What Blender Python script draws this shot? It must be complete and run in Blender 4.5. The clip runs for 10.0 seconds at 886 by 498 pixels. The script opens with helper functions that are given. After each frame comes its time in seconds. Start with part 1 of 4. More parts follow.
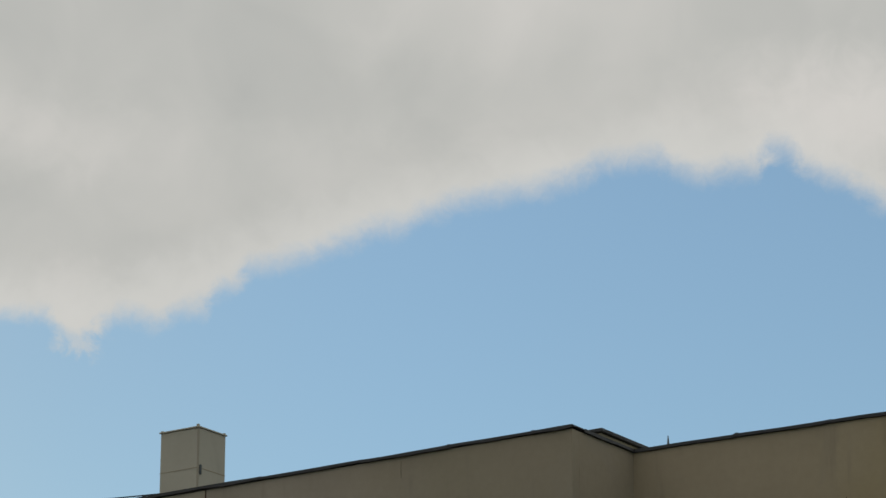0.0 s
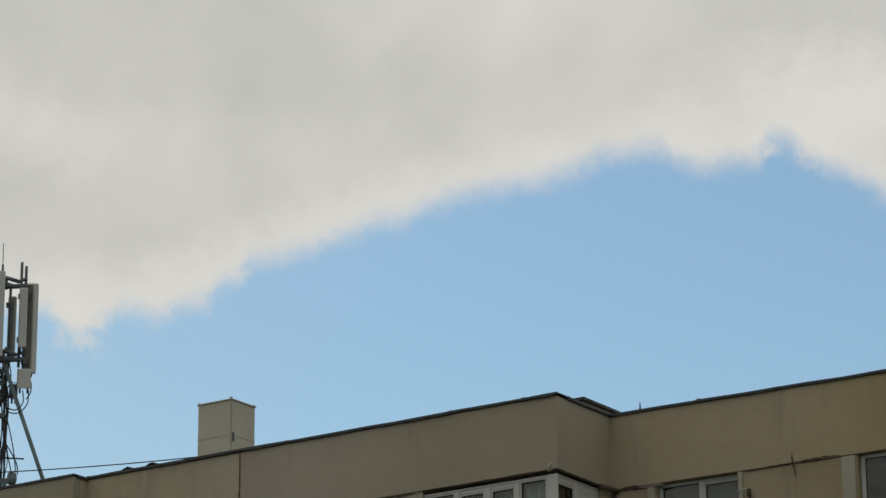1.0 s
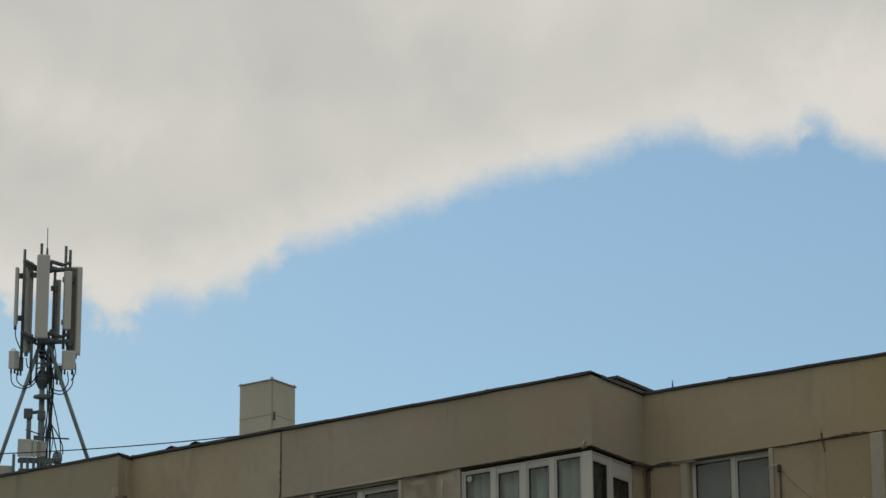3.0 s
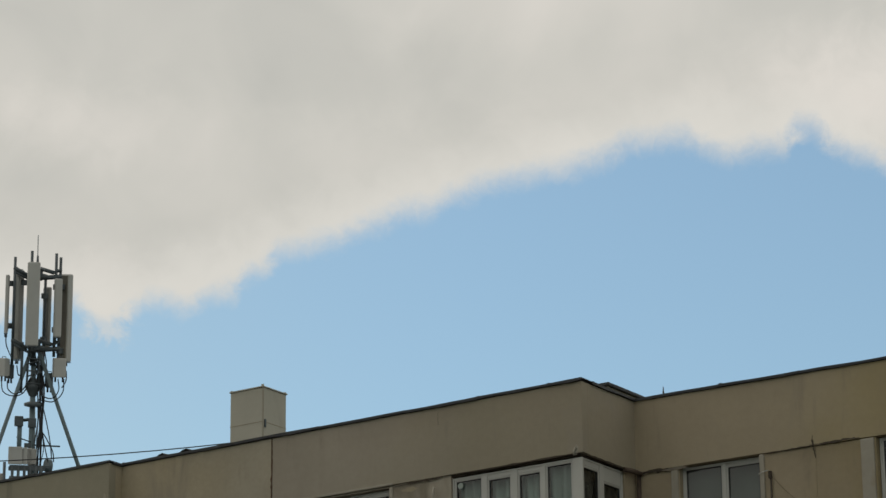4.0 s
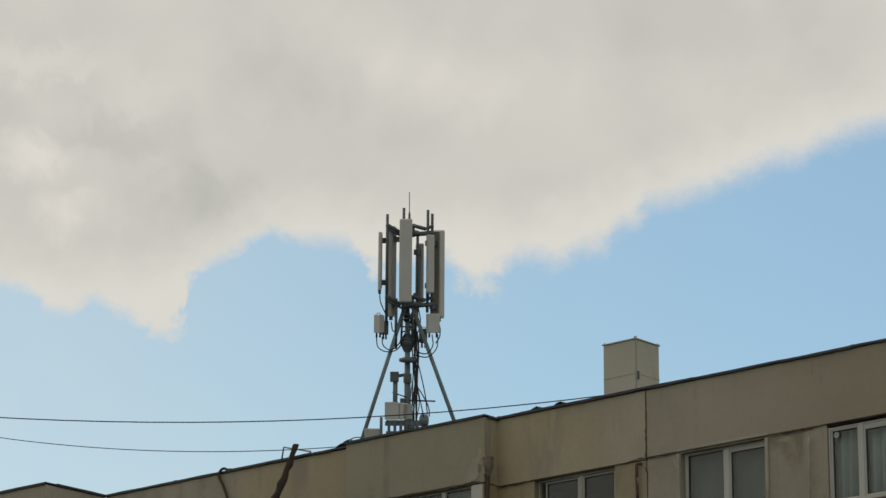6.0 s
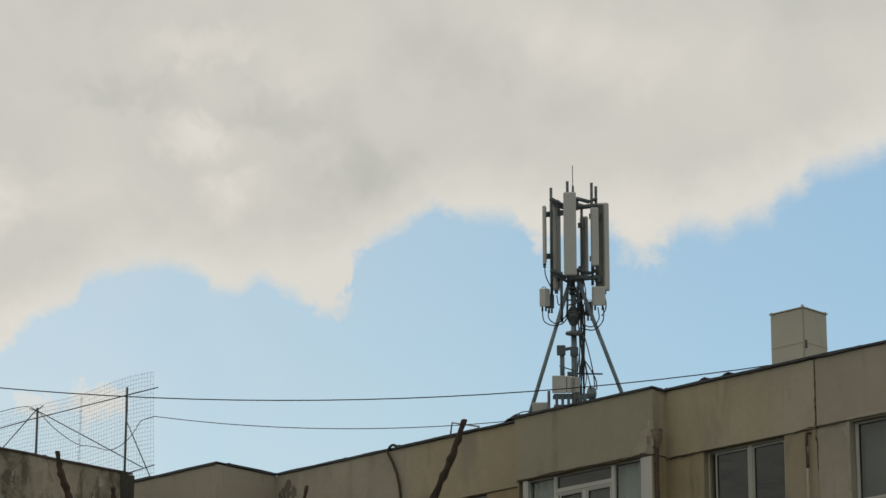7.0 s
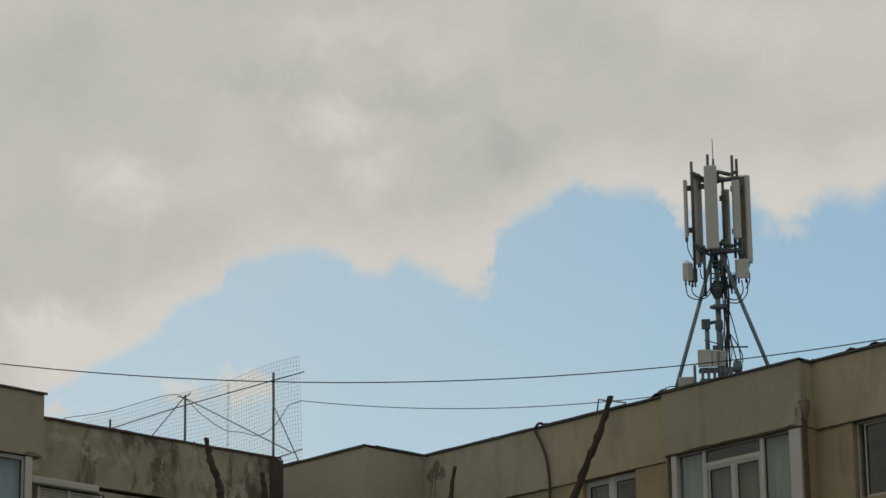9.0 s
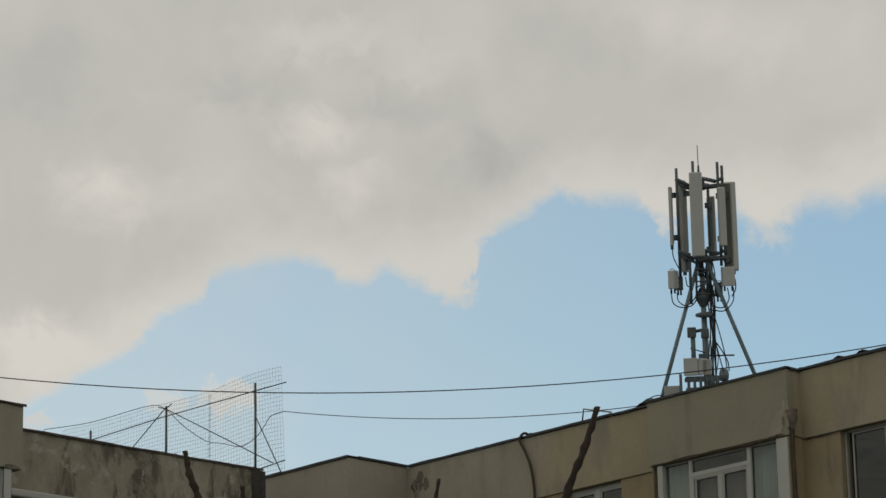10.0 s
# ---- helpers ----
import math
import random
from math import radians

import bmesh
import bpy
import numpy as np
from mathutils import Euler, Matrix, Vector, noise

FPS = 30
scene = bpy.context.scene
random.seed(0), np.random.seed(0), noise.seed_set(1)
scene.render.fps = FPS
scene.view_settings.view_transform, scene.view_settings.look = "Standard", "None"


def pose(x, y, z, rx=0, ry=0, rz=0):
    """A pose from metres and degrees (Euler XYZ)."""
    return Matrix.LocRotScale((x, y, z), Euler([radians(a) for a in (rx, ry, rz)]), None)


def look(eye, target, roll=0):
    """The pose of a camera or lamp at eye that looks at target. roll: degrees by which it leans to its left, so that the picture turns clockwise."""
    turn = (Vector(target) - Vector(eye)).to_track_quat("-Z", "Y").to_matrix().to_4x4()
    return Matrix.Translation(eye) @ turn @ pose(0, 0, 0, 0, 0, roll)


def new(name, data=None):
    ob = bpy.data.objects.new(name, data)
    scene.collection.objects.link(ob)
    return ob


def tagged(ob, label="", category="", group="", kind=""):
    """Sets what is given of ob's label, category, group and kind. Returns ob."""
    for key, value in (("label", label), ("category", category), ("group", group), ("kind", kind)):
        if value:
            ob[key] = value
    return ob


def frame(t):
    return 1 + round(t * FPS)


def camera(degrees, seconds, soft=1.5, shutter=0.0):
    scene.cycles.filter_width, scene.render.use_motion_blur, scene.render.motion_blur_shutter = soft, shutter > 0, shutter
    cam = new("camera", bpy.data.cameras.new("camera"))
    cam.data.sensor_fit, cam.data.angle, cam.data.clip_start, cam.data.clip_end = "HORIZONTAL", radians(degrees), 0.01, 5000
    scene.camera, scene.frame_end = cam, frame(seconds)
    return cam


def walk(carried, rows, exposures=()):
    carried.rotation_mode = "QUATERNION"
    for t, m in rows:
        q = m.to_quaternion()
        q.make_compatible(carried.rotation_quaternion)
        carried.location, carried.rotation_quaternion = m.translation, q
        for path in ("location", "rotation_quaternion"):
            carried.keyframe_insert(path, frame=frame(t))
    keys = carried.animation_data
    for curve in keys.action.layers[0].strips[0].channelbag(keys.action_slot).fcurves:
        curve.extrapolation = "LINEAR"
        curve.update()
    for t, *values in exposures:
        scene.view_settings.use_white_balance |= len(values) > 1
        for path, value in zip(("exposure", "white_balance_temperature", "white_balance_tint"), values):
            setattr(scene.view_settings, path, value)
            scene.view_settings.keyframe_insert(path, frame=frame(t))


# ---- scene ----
# The camera stands on the ground before the building and turns; x runs along the long facade, y into it.
cam = camera(16.08, 10.0)


def aim(t, turn, rise, roll, ahead=0.0):
    """A row of the walk: degrees from +y towards +x, degrees above the horizon, lean, metres ahead of the stand."""
    a, e = radians(turn), radians(rise)
    way = Vector((math.sin(a) * math.cos(e), math.cos(a) * math.cos(e), math.sin(e)))
    eye = Vector((0, 0, 1.6)) + way * ahead
    return t, look(eye, eye + way * 50, roll)


walk(cam, [aim(*row) for row in (
    (0.0, -33.845, 18.171, -0.031, 8.35),
    (0.5, -33.843, 18.144, 0.0, 8.39),
    (0.7, -33.84, 18.09, -0.15, 8.1),
    (0.8, -33.86, 18.05, -0.2, 6.0),
    (1.0, -33.878, 18.047, -0.375, 1.15),
    (1.5, -34.127, 17.892, -0.391, 0.56),
    (2.0, -34.117, 17.847, -0.424, 0.34),
    (2.4, -34.252, 17.378, -0.331, 0.0),
    (2.5, -34.373, 17.183, -0.402, 0.0),
    (3.0, -34.571, 17.731, -0.407, 0.0),
    (4.5, -34.354, 17.891, -0.607, 0.0),
    (4.7, -35.061, 17.937, -0.35, 0.0),
    (5.0, -37.269, 17.803, -0.097, 0.0),
    (5.2, -38.65, 17.45, 0.15, 0.0),
    (5.5, -40.041, 17.193, 0.312, 0.0),
    (5.7, -40.623, 17.128, 0.36, 0.0),
    (6.8, -43.951, 16.567, 0.13, 0.0),
    (7.0, -44.602, 16.509, 0.057, 0.0),
    (7.5, -46.272, 16.324, -0.066, 0.0),
    (8.0, -47.384, 16.209, -0.201, 0.0),
    (8.5, -47.359, 16.179, -0.492, 0.0),
    (9.0, -47.302, 16.141, -0.785, 0.0),
    (9.5, -47.112, 16.203, -0.954, 0.01),
    (10.0, -46.979, 16.29, -1.082, 0.63),
)], exposures=((0.0, -0.1, 6230, 10), (0.7, -0.1, 6230, 10), (1.0, 0.06, 6330, 10), (2.0, 0.08, 6390, 10), (3.2, 0.06, 6400, 10), (5.0, 0.06, 6500, 10), (5.7, 0.08, 6500, 10), (7.0, 0.11, 6500, 10), (7.5, -0.08, 6480, 10), (8.2, -0.10, 6460, 10), (10.0, -0.10, 6460, 10)))

# ---- world, sun ----
SUN_RISE, SUN_TURN = radians(52), radians(-97)


def link(nt, a, b):
    nt.links.new(a, b)


def math_node(nt, op, a, b=None, clamp=False):
    n = nt.nodes.new("ShaderNodeMath")
    n.operation, n.use_clamp = op, clamp
    for i, v in enumerate((a, b)):
        if v is None:
            continue
        if isinstance(v, (int, float)):
            n.inputs[i].default_value = v
        else:
            link(nt, v, n.inputs[i])
    return n.outputs[0]


def map_node(nt, v, a, b, c=0.0, d=1.0, smooth=False):
    n = nt.nodes.new("ShaderNodeMapRange")
    n.interpolation_type = "SMOOTHSTEP" if smooth else "LINEAR"
    link(nt, v, n.inputs["Value"])
    for key, val in (("From Min", a), ("From Max", b), ("To Min", c), ("To Max", d)):
        n.inputs[key].default_value = val
    return n.outputs[0]


def noise_node(nt, vec, scale, detail=4.0, rough=0.55, warp=0.0):
    n = nt.nodes.new("ShaderNodeTexNoise")
    n.inputs["Scale"].default_value, n.inputs["Detail"].default_value = scale, detail
    n.inputs["Roughness"].default_value, n.inputs["Distortion"].default_value = rough, warp
    if vec is not None:
        link(nt, vec, n.inputs["Vector"])
    return n.outputs["Fac"]


def mix_node(nt, fac, a, b, blend="MIX"):
    n = nt.nodes.new("ShaderNodeMix")
    n.data_type, n.blend_type = "RGBA", blend
    for key, v in ((0, fac), (6, a), (7, b)):
        if isinstance(v, (int, float)):
            n.inputs[key].default_value = v
        elif isinstance(v, tuple):
            n.inputs[key].default_value = (*v, 1)
        else:
            link(nt, v, n.inputs[key])
    return n.outputs[2]


def ramp_node(nt, fac, stops):
    n = nt.nodes.new("ShaderNodeValToRGB")
    e = n.color_ramp.elements
    while len(e) < len(stops):
        e.new(0.5)
    for el, (p, c) in zip(e, stops):
        el.position = p
        el.color = (*c, 1) if isinstance(c, tuple) else (c, c, c, 1)
    link(nt, fac, n.inputs["Fac"])
    return n.outputs["Color"]


# lower rim of the cloud bank, in three stretches: degrees round from +y, degrees above the horizon
RIM_WEST = ((-66.0, 9.0), (-60.0, 12.0), (-55.5, 13.2), (-54.7, 13.45), (-53.8, 14.0), (-53.05, 14.35), (-52.5, 14.85), (-52.2, 15.1), (-51.8, 15.3),
            (-51.55, 15.5), (-51.42, 15.76), (-51.1, 15.9), (-50.4, 16.08), (-49.75, 16.14), (-49.35, 16.0), (-48.9, 15.69), (-48.5, 15.69), (-48.1, 15.97),
            (-47.65, 15.72), (-47.2, 15.55), (-46.95, 15.3), (-46.74, 15.26), (-46.54, 15.5), (-46.4, 15.9), (-46.27, 16.3), (-46.05, 16.56), (-45.6, 16.78),
            (-45.1, 17.12), (-44.75, 17.34), (-44.4, 17.16), (-43.9, 17.12))
RIM_MID = ((-43.9, 17.12), (-43.4, 17.12), (-43.1, 16.95), (-42.95, 16.75), (-42.7, 16.62), (-42.3, 16.8), (-41.4, 16.87), (-41.1, 16.6), (-40.92, 16.44),
           (-40.7, 16.36), (-40.5, 16.5), (-40.35, 16.74), (-40.1, 16.92), (-39.8, 16.9), (-39.3, 16.78), (-38.85, 17.0), (-38.4, 17.1), (-38.15, 17.42),
           (-37.8, 17.53), (-37.5, 17.85), (-36.9, 17.95), (-36.4, 18.07), (-36.0, 18.25), (-35.4, 18.45), (-35.1, 18.6), (-34.6, 18.62), (-34.3, 18.8),
           (-33.9, 18.95), (-33.3, 19.1), (-32.7, 19.22), (-32.1, 19.25))
RIM_EAST = ((-32.1, 19.25), (-31.5, 19.42), (-31.1, 19.57), (-30.8, 19.76), (-30.2, 19.8), (-29.7, 19.83), (-29.25, 19.6), (-28.85, 19.45), (-28.3, 19.56),
            (-27.95, 19.56), (-27.78, 19.53), (-27.6, 19.74), (-27.4, 19.95), (-27.1, 19.83), (-26.9, 19.57), (-26.55, 19.4), (-26.1, 19.27), (-25.8, 19.1),
            (-22.0, 17.0), (-14.0, 9.0))

# swellings of the bank: round, up, half widths, gain
SWELLS = ((-53.3, 17.3, 1.5, 1.0, 0.21), (-49.4, 18.5, 1.1, 0.6, 0.16), (-48.6, 17.5, 1.2, 0.75, 0.15), (-49.3, 20.2, 2.2, 0.6, 0.13), (-41.1, 20.1, 2.4, 1.3, 0.10),
          (-46.2, 18.0, 1.5, 1.1, -0.15), (-47.8, 18.9, 2.2, 0.6, -0.11), (-44.4, 20.1, 2.2, 1.2, -0.09), (-54.2, 19.5, 2.8, 1.4, -0.10), (-50.8, 19.3, 2.0, 0.6, -0.10),
          (-47.2, 19.7, 1.8, 0.6, 0.05), (-40.9, 17.3, 1.2, 0.9, 0.10), (-34.2, 21.0, 5.0, 1.2, -0.05), (-25.6, 20.4, 5.0, 1.9, 0.26), (-36.4, 19.4, 4.0, 1.4, 0.05),
          (-51.5, 17.2, 1.8, 1.2, 0.06), (-54.8, 14.4, 2.4, 1.0, 0.30), (-52.0, 13.5, 2.6, 0.9, 0.28), (-52.6, 15.0, 1.0, 0.6, 0.10))

PUFFS = ((-51.1, 13.6, 0.75, 0.6, 0.85), (-52.1, 13.45, 0.6, 0.45, 0.7), (-54.7, 13.2, 0.9, 0.35, 0.8), (-42.75, 16.74, 0.45, 0.40, 0.8), (-40.8, 16.5, 0.6, 0.5, 0.6), (-46.62, 15.42, 0.36, 0.36, 0.6))


# the same rim, coarse, for the light in the bank
RIM_SMOOTH = ((-66.0, 9.0), (-55.5, 13.2), (-52.5, 14.8), (-50.4, 16.0), (-47.0, 15.7), (-45.5, 16.7), (-44.6, 17.2), (-43.0, 17.0), (-40.8, 16.5), (-39.5, 17.0),
              (-36.5, 18.1), (-32.5, 19.3), (-29.5, 19.8), (-28.3, 19.55), (-27.3, 19.7), (-25.8, 19.1), (-22.0, 17.0), (-14.0, 9.0))


def make_world():
    world = bpy.data.worlds.new("sky")
    scene.world = world
    world.use_nodes = True
    nt = world.node_tree
    nt.nodes.clear()
    coord = nt.nodes.new("ShaderNodeTexCoord")
    sep = nt.nodes.new("ShaderNodeSeparateXYZ")
    link(nt, coord.outputs["Generated"], sep.inputs[0])
    az = math_node(nt, "DEGREES", math_node(nt, "ARCTAN2", sep.outputs[0], sep.outputs[1]))
    el = math_node(nt, "DEGREES", math_node(nt, "ARCSINE", sep.outputs[2]))
    flat = nt.nodes.new("ShaderNodeCombineXYZ")
    link(nt, az, flat.inputs[0])
    link(nt, el, flat.inputs[1])
    vec = flat.outputs[0]

    sway = math_node(nt, "ADD", az, math_node(nt, "MULTIPLY", math_node(nt, "SUBTRACT", noise_node(nt, vec, 2.3, 4.0, 0.6, 0.4), 0.5), 0.75))

    def height(points, bend="LINEAR"):
        a, b = points[0][0], points[-1][0]
        c = ramp_node(nt, map_node(nt, sway, a, b), [((p - a) / (b - a), (e - 8) / 17) for p, e in points])
        c.node.color_ramp.interpolation = bend
        r = nt.nodes.new("ShaderNodeSeparateColor")
        link(nt, c, r.inputs[0])
        return math_node(nt, "ADD", math_node(nt, "MULTIPLY", r.outputs[0], 17.0), 8.0)

    def choose(edge, low, high):
        pick = nt.nodes.new("ShaderNodeMix")
        link(nt, math_node(nt, "GREATER_THAN", sway, edge), pick.inputs[0])
        link(nt, low, pick.inputs[2])
        link(nt, high, pick.inputs[3])
        return pick.outputs[0]

    line = choose(-32.1, choose(-43.9, height(RIM_WEST), height(RIM_MID)), height(RIM_EAST))
    small = noise_node(nt, vec, 0.5, 3.0, 0.5, 0.6)
    warp_az = math_node(nt, "ADD", az, math_node(nt, "MULTIPLY", math_node(nt, "SUBTRACT", noise_node(nt, vec, 1.0, 5.0, 0.6, 0.3), 0.5), 2.4))
    warp_el = math_node(nt, "ADD", el, math_node(nt, "MULTIPLY", math_node(nt, "SUBTRACT", noise_node(nt, vec, 1.3, 5.0, 0.6, 0.6), 0.5), 1.5))
    above = math_node(nt, "SUBTRACT", el, line)
    wisp = math_node(nt, "SUBTRACT", noise_node(nt, vec, 1.6, 5.0, 0.55, 0.5), 0.5)
    above2 = math_node(nt, "ADD", above, math_node(nt, "MULTIPLY", wisp, 0.34))
    curl = math_node(nt, "SUBTRACT", noise_node(nt, vec, 4.2, 5.0, 0.6, 1.2), 0.5)
    above2 = math_node(nt, "ADD", above2, math_node(nt, "MULTIPLY", curl, map_node(nt, az, -44.0, -37.0, 0.17, 0.20, True)))
    # the rim is crisper in the west
    soft = map_node(nt, az, -45.0, -36.0, 0.24, 0.38, True)
    cover = map_node(nt, math_node(nt, "DIVIDE", above2, soft), -1.05, 0.95, 0, 1, True)
    # a thin veil in the west
    veil = math_node(nt, "MULTIPLY", map_node(nt, az, -40.0, -53.0, 0.0, 0.30, True), map_node(nt, noise_node(nt, vec, 0.35, 3.0, 0.5), 0.25, 0.7, 0.6, 1.2))
    cover = math_node(nt, "MAXIMUM", cover, veil)
    # small puffs low in the west
    for a, u, ra, ru, dense in PUFFS:
        dx = math_node(nt, "DIVIDE", math_node(nt, "SUBTRACT", warp_az, a), ra)
        dy = math_node(nt, "DIVIDE", math_node(nt, "SUBTRACT", warp_el, u), ru)
        r = math_node(nt, "SQRT", math_node(nt, "ADD", math_node(nt, "MULTIPLY", dx, dx), math_node(nt, "MULTIPLY", dy, dy)))
        cover = math_node(nt, "MAXIMUM", cover, map_node(nt, r, 0.25, 1.0, dense, 0.0, True))
    # brightness of the bank: pale thin rim, grey belly, soft folds
    big = noise_node(nt, vec, 0.14, 2.0, 0.5, 0.3)
    folds = math_node(nt, "ADD", math_node(nt, "MULTIPLY_ADD", big, 0.45), math_node(nt, "MULTIPLY", small, 0.20))
    folds.node.inputs[0].links[0].from_node.inputs[2].default_value = 0.175
    # swellings that catch more or less light: round, up, half widths, gain
    for a, u, ra, ru, gain in SWELLS:
        dx = math_node(nt, "DIVIDE", math_node(nt, "SUBTRACT", warp_az, a), ra)
        dy = math_node(nt, "DIVIDE", math_node(nt, "SUBTRACT", warp_el, u), ru)
        r = math_node(nt, "SQRT", math_node(nt, "ADD", math_node(nt, "MULTIPLY", dx, dx), math_node(nt, "MULTIPLY", dy, dy)))
        folds = math_node(nt, "ADD", folds, map_node(nt, r, 0.0, 1.0, gain, 0.0, True))
    belly = ramp_node(nt, folds, [(0.28, (0.445, 0.445, 0.41)), (0.5, (0.565, 0.55, 0.50)), (0.74, (0.71, 0.67, 0.61))])
    coarse = height(RIM_SMOOTH, "B_SPLINE")
    inward = math_node(nt, "ADD", math_node(nt, "SUBTRACT", el, coarse), math_node(nt, "MULTIPLY", wisp, 0.6))
    glow = math_node(nt, "MULTIPLY", map_node(nt, inward, 0.0, 1.35, 1.0, 0.0, True), 0.72)
    bank = mix_node(nt, glow, belly, (0.71, 0.685, 0.625))
    sky = nt.nodes.new("ShaderNodeTexSky")
    sky.sky_type, sky.sun_disc = "NISHITA", False
    sky.sun_elevation, sky.sun_rotation = SUN_RISE, SUN_TURN
    sky.dust_density, sky.air_density = 1.0, 1.0
    clear = mix_node(nt, 1.0, sky.outputs[0], (SKY_GAIN[0], SKY_GAIN[1], SKY_GAIN[2]), "MULTIPLY")
    # clearer, deeper air away from the sun
    clear = mix_node(nt, 1.0, clear, mix_node(nt, map_node(nt, az, -45.0, -33.0, 0, 1, True), (0.99, 0.965, 0.945), (0.955, 0.985, 1.02)), "MULTIPLY")
    out = mix_node(nt, cover, clear, bank)
    bg = nt.nodes.new("ShaderNodeBackground")
    bg.inputs["Strength"].default_value = 1.0
    link(nt, out, bg.inputs["Color"])
    res = nt.nodes.new("ShaderNodeOutputWorld")
    link(nt, bg.outputs[0], res.inputs["Surface"])


SKY_GAIN = (0.131, 0.138, 0.119)
make_world()
sun = new("sun", bpy.data.lights.new("sun", "SUN"))
sun.data.energy, sun.data.angle, sun.data.color = 0.6, radians(14), (1.0, 0.95, 0.88)
sun.matrix_world = look(Vector((math.sin(SUN_TURN) * math.cos(SUN_RISE), math.cos(SUN_TURN) * math.cos(SUN_RISE), math.sin(SUN_RISE))) * 100, (0, 0, 0))


# ---- materials ----
def material(name, colour, rough=0.8, metal=0.0, spread=0.15, grain=8.0, blotch=0.7, stain=None, stain_at=(0.55, 0.7), bump=0.15, spec=0.3, drift=None, flake=None, streak=None, tone=None):
    """A worn surface: colour varied at two scales, an optional stain colour with shapes of its own, and fine relief."""
    m = bpy.data.materials.new(name)
    m.use_nodes = True
    nt = m.node_tree
    b = nt.nodes["Principled BSDF"]
    pos = nt.nodes.new("ShaderNodeNewGeometry").outputs["Position"]
    info = nt.nodes.new("ShaderNodeObjectInfo").outputs["Random"]
    c = Vector(colour)
    lo, hi = tuple(c * (1 - spread)), tuple(c * (1 + spread))
    base = mix_node(nt, map_node(nt, noise_node(nt, pos, blotch, 5.0, 0.6), 0.3, 0.7), lo, hi)
    fine = map_node(nt, noise_node(nt, pos, grain, 4.0, 0.6), 0.25, 0.75, 1 - spread * 0.5, 1 + spread * 0.5)
    fine = math_node(nt, "MULTIPLY", fine, map_node(nt, info, 0, 1, 0.96, 1.04))
    base = mix_node(nt, 1.0, base, fine, "MULTIPLY")
    if drift:
        base = mix_node(nt, map_node(nt, noise_node(nt, pos, 0.22, 2.0, 0.5), 0.38, 0.62, 0, 1, True), base, mix_node(nt, 1.0, base, drift, "MULTIPLY"))
    if tone:
        colour2, x0, x1 = tone
        sep = nt.nodes.new("ShaderNodeSeparateXYZ")
        link(nt, pos, sep.inputs[0])
        along = math_node(nt, "ADD", sep.outputs[0], math_node(nt, "MULTIPLY", math_node(nt, "SUBTRACT", noise_node(nt, pos, 0.5, 3.0), 0.5), 4.0))
        base = mix_node(nt, map_node(nt, along, x0, x1, 0, 1, True), base, mix_node(nt, 1.0, base, colour2, "MULTIPLY"))
    if stain:
        stretch = nt.nodes.new("ShaderNodeMapping")
        stretch.inputs["Scale"].default_value = (1.0, 1.0, 0.45)
        link(nt, pos, stretch.inputs["Vector"])
        s = map_node(nt, noise_node(nt, stretch.outputs[0], blotch * 1.7, 6.0, 0.62, 0.5), stain_at[0], stain_at[1], 0, 1, True)
        base = mix_node(nt, s, base, stain)
    if flake:
        f = map_node(nt, noise_node(nt, pos, 1.9, 7.0, 0.68, 0.3), 0.57, 0.60, 0, 0.85)
        base = mix_node(nt, f, base, flake)
        soot = map_node(nt, noise_node(nt, pos, 0.75, 6.0, 0.7, 0.6), 0.53, 0.68, 0, 0.8, True)
        base = mix_node(nt, soot, base, tuple(Vector(stain) * 0.7))
    if streak:
        run = nt.nodes.new("ShaderNodeMapping")
        run.inputs["Scale"].default_value = (1.0, 1.0, 0.13)
        link(nt, pos, run.inputs["Vector"])
        k = map_node(nt, noise_node(nt, run.outputs[0], 2.6, 5.0, 0.6, 0.25), 0.52, 0.70, 0, 0.75, True)
        k = math_node(nt, "MULTIPLY", k, map_node(nt, noise_node(nt, pos, 0.8, 5.0, 0.65), 0.42, 0.62, 0.1, 1.0, True))
        base = mix_node(nt, k, base, streak)
    link(nt, base, b.inputs["Base Color"])
    b.inputs["Metallic"].default_value = metal
    b.inputs["Specular IOR Level"].default_value = spec
    link(nt, map_node(nt, noise_node(nt, pos, grain * 0.6, 3.0), 0.2, 0.8, max(rough - 0.1, 0.05), min(rough + 0.1, 1)), b.inputs["Roughness"])
    if bump:
        bn = nt.nodes.new("ShaderNodeBump")
        bn.inputs["Strength"].default_value, bn.inputs["Distance"].default_value = bump, 0.02
        link(nt, noise_node(nt, pos, grain * 2.5, 5.0, 0.6), bn.inputs["Height"])
        link(nt, bn.outputs[0], b.inputs["Normal"])
    return m


def glass_material():
    m = bpy.data.materials.new("window_glass")
    m.use_nodes = True
    nt = m.node_tree
    nt.nodes.clear()
    tr = nt.nodes.new("ShaderNodeBsdfTransparent")
    tr.inputs["Color"].default_value = (0.83, 0.87, 0.855, 1)
    gl = nt.nodes.new("ShaderNodeBsdfGlossy")
    gl.inputs["Roughness"].default_value = 0.03
    lw = nt.nodes.new("ShaderNodeLayerWeight")
    lw.inputs["Blend"].default_value = 0.5
    edge = math_node(nt, "MULTIPLY_ADD", math_node(nt, "POWER", lw.outputs["Facing"], 5.0), 0.95)
    edge.node.inputs[2].default_value = 0.045
    mx = nt.nodes.new("ShaderNodeMixShader")
    link(nt, edge, mx.inputs[0])
    link(nt, tr.outputs[0], mx.inputs[1])
    link(nt, gl.outputs[0], mx.inputs[2])
    out = nt.nodes.new("ShaderNodeOutputMaterial")
    link(nt, mx.outputs[0], out.inputs["Surface"])
    return m


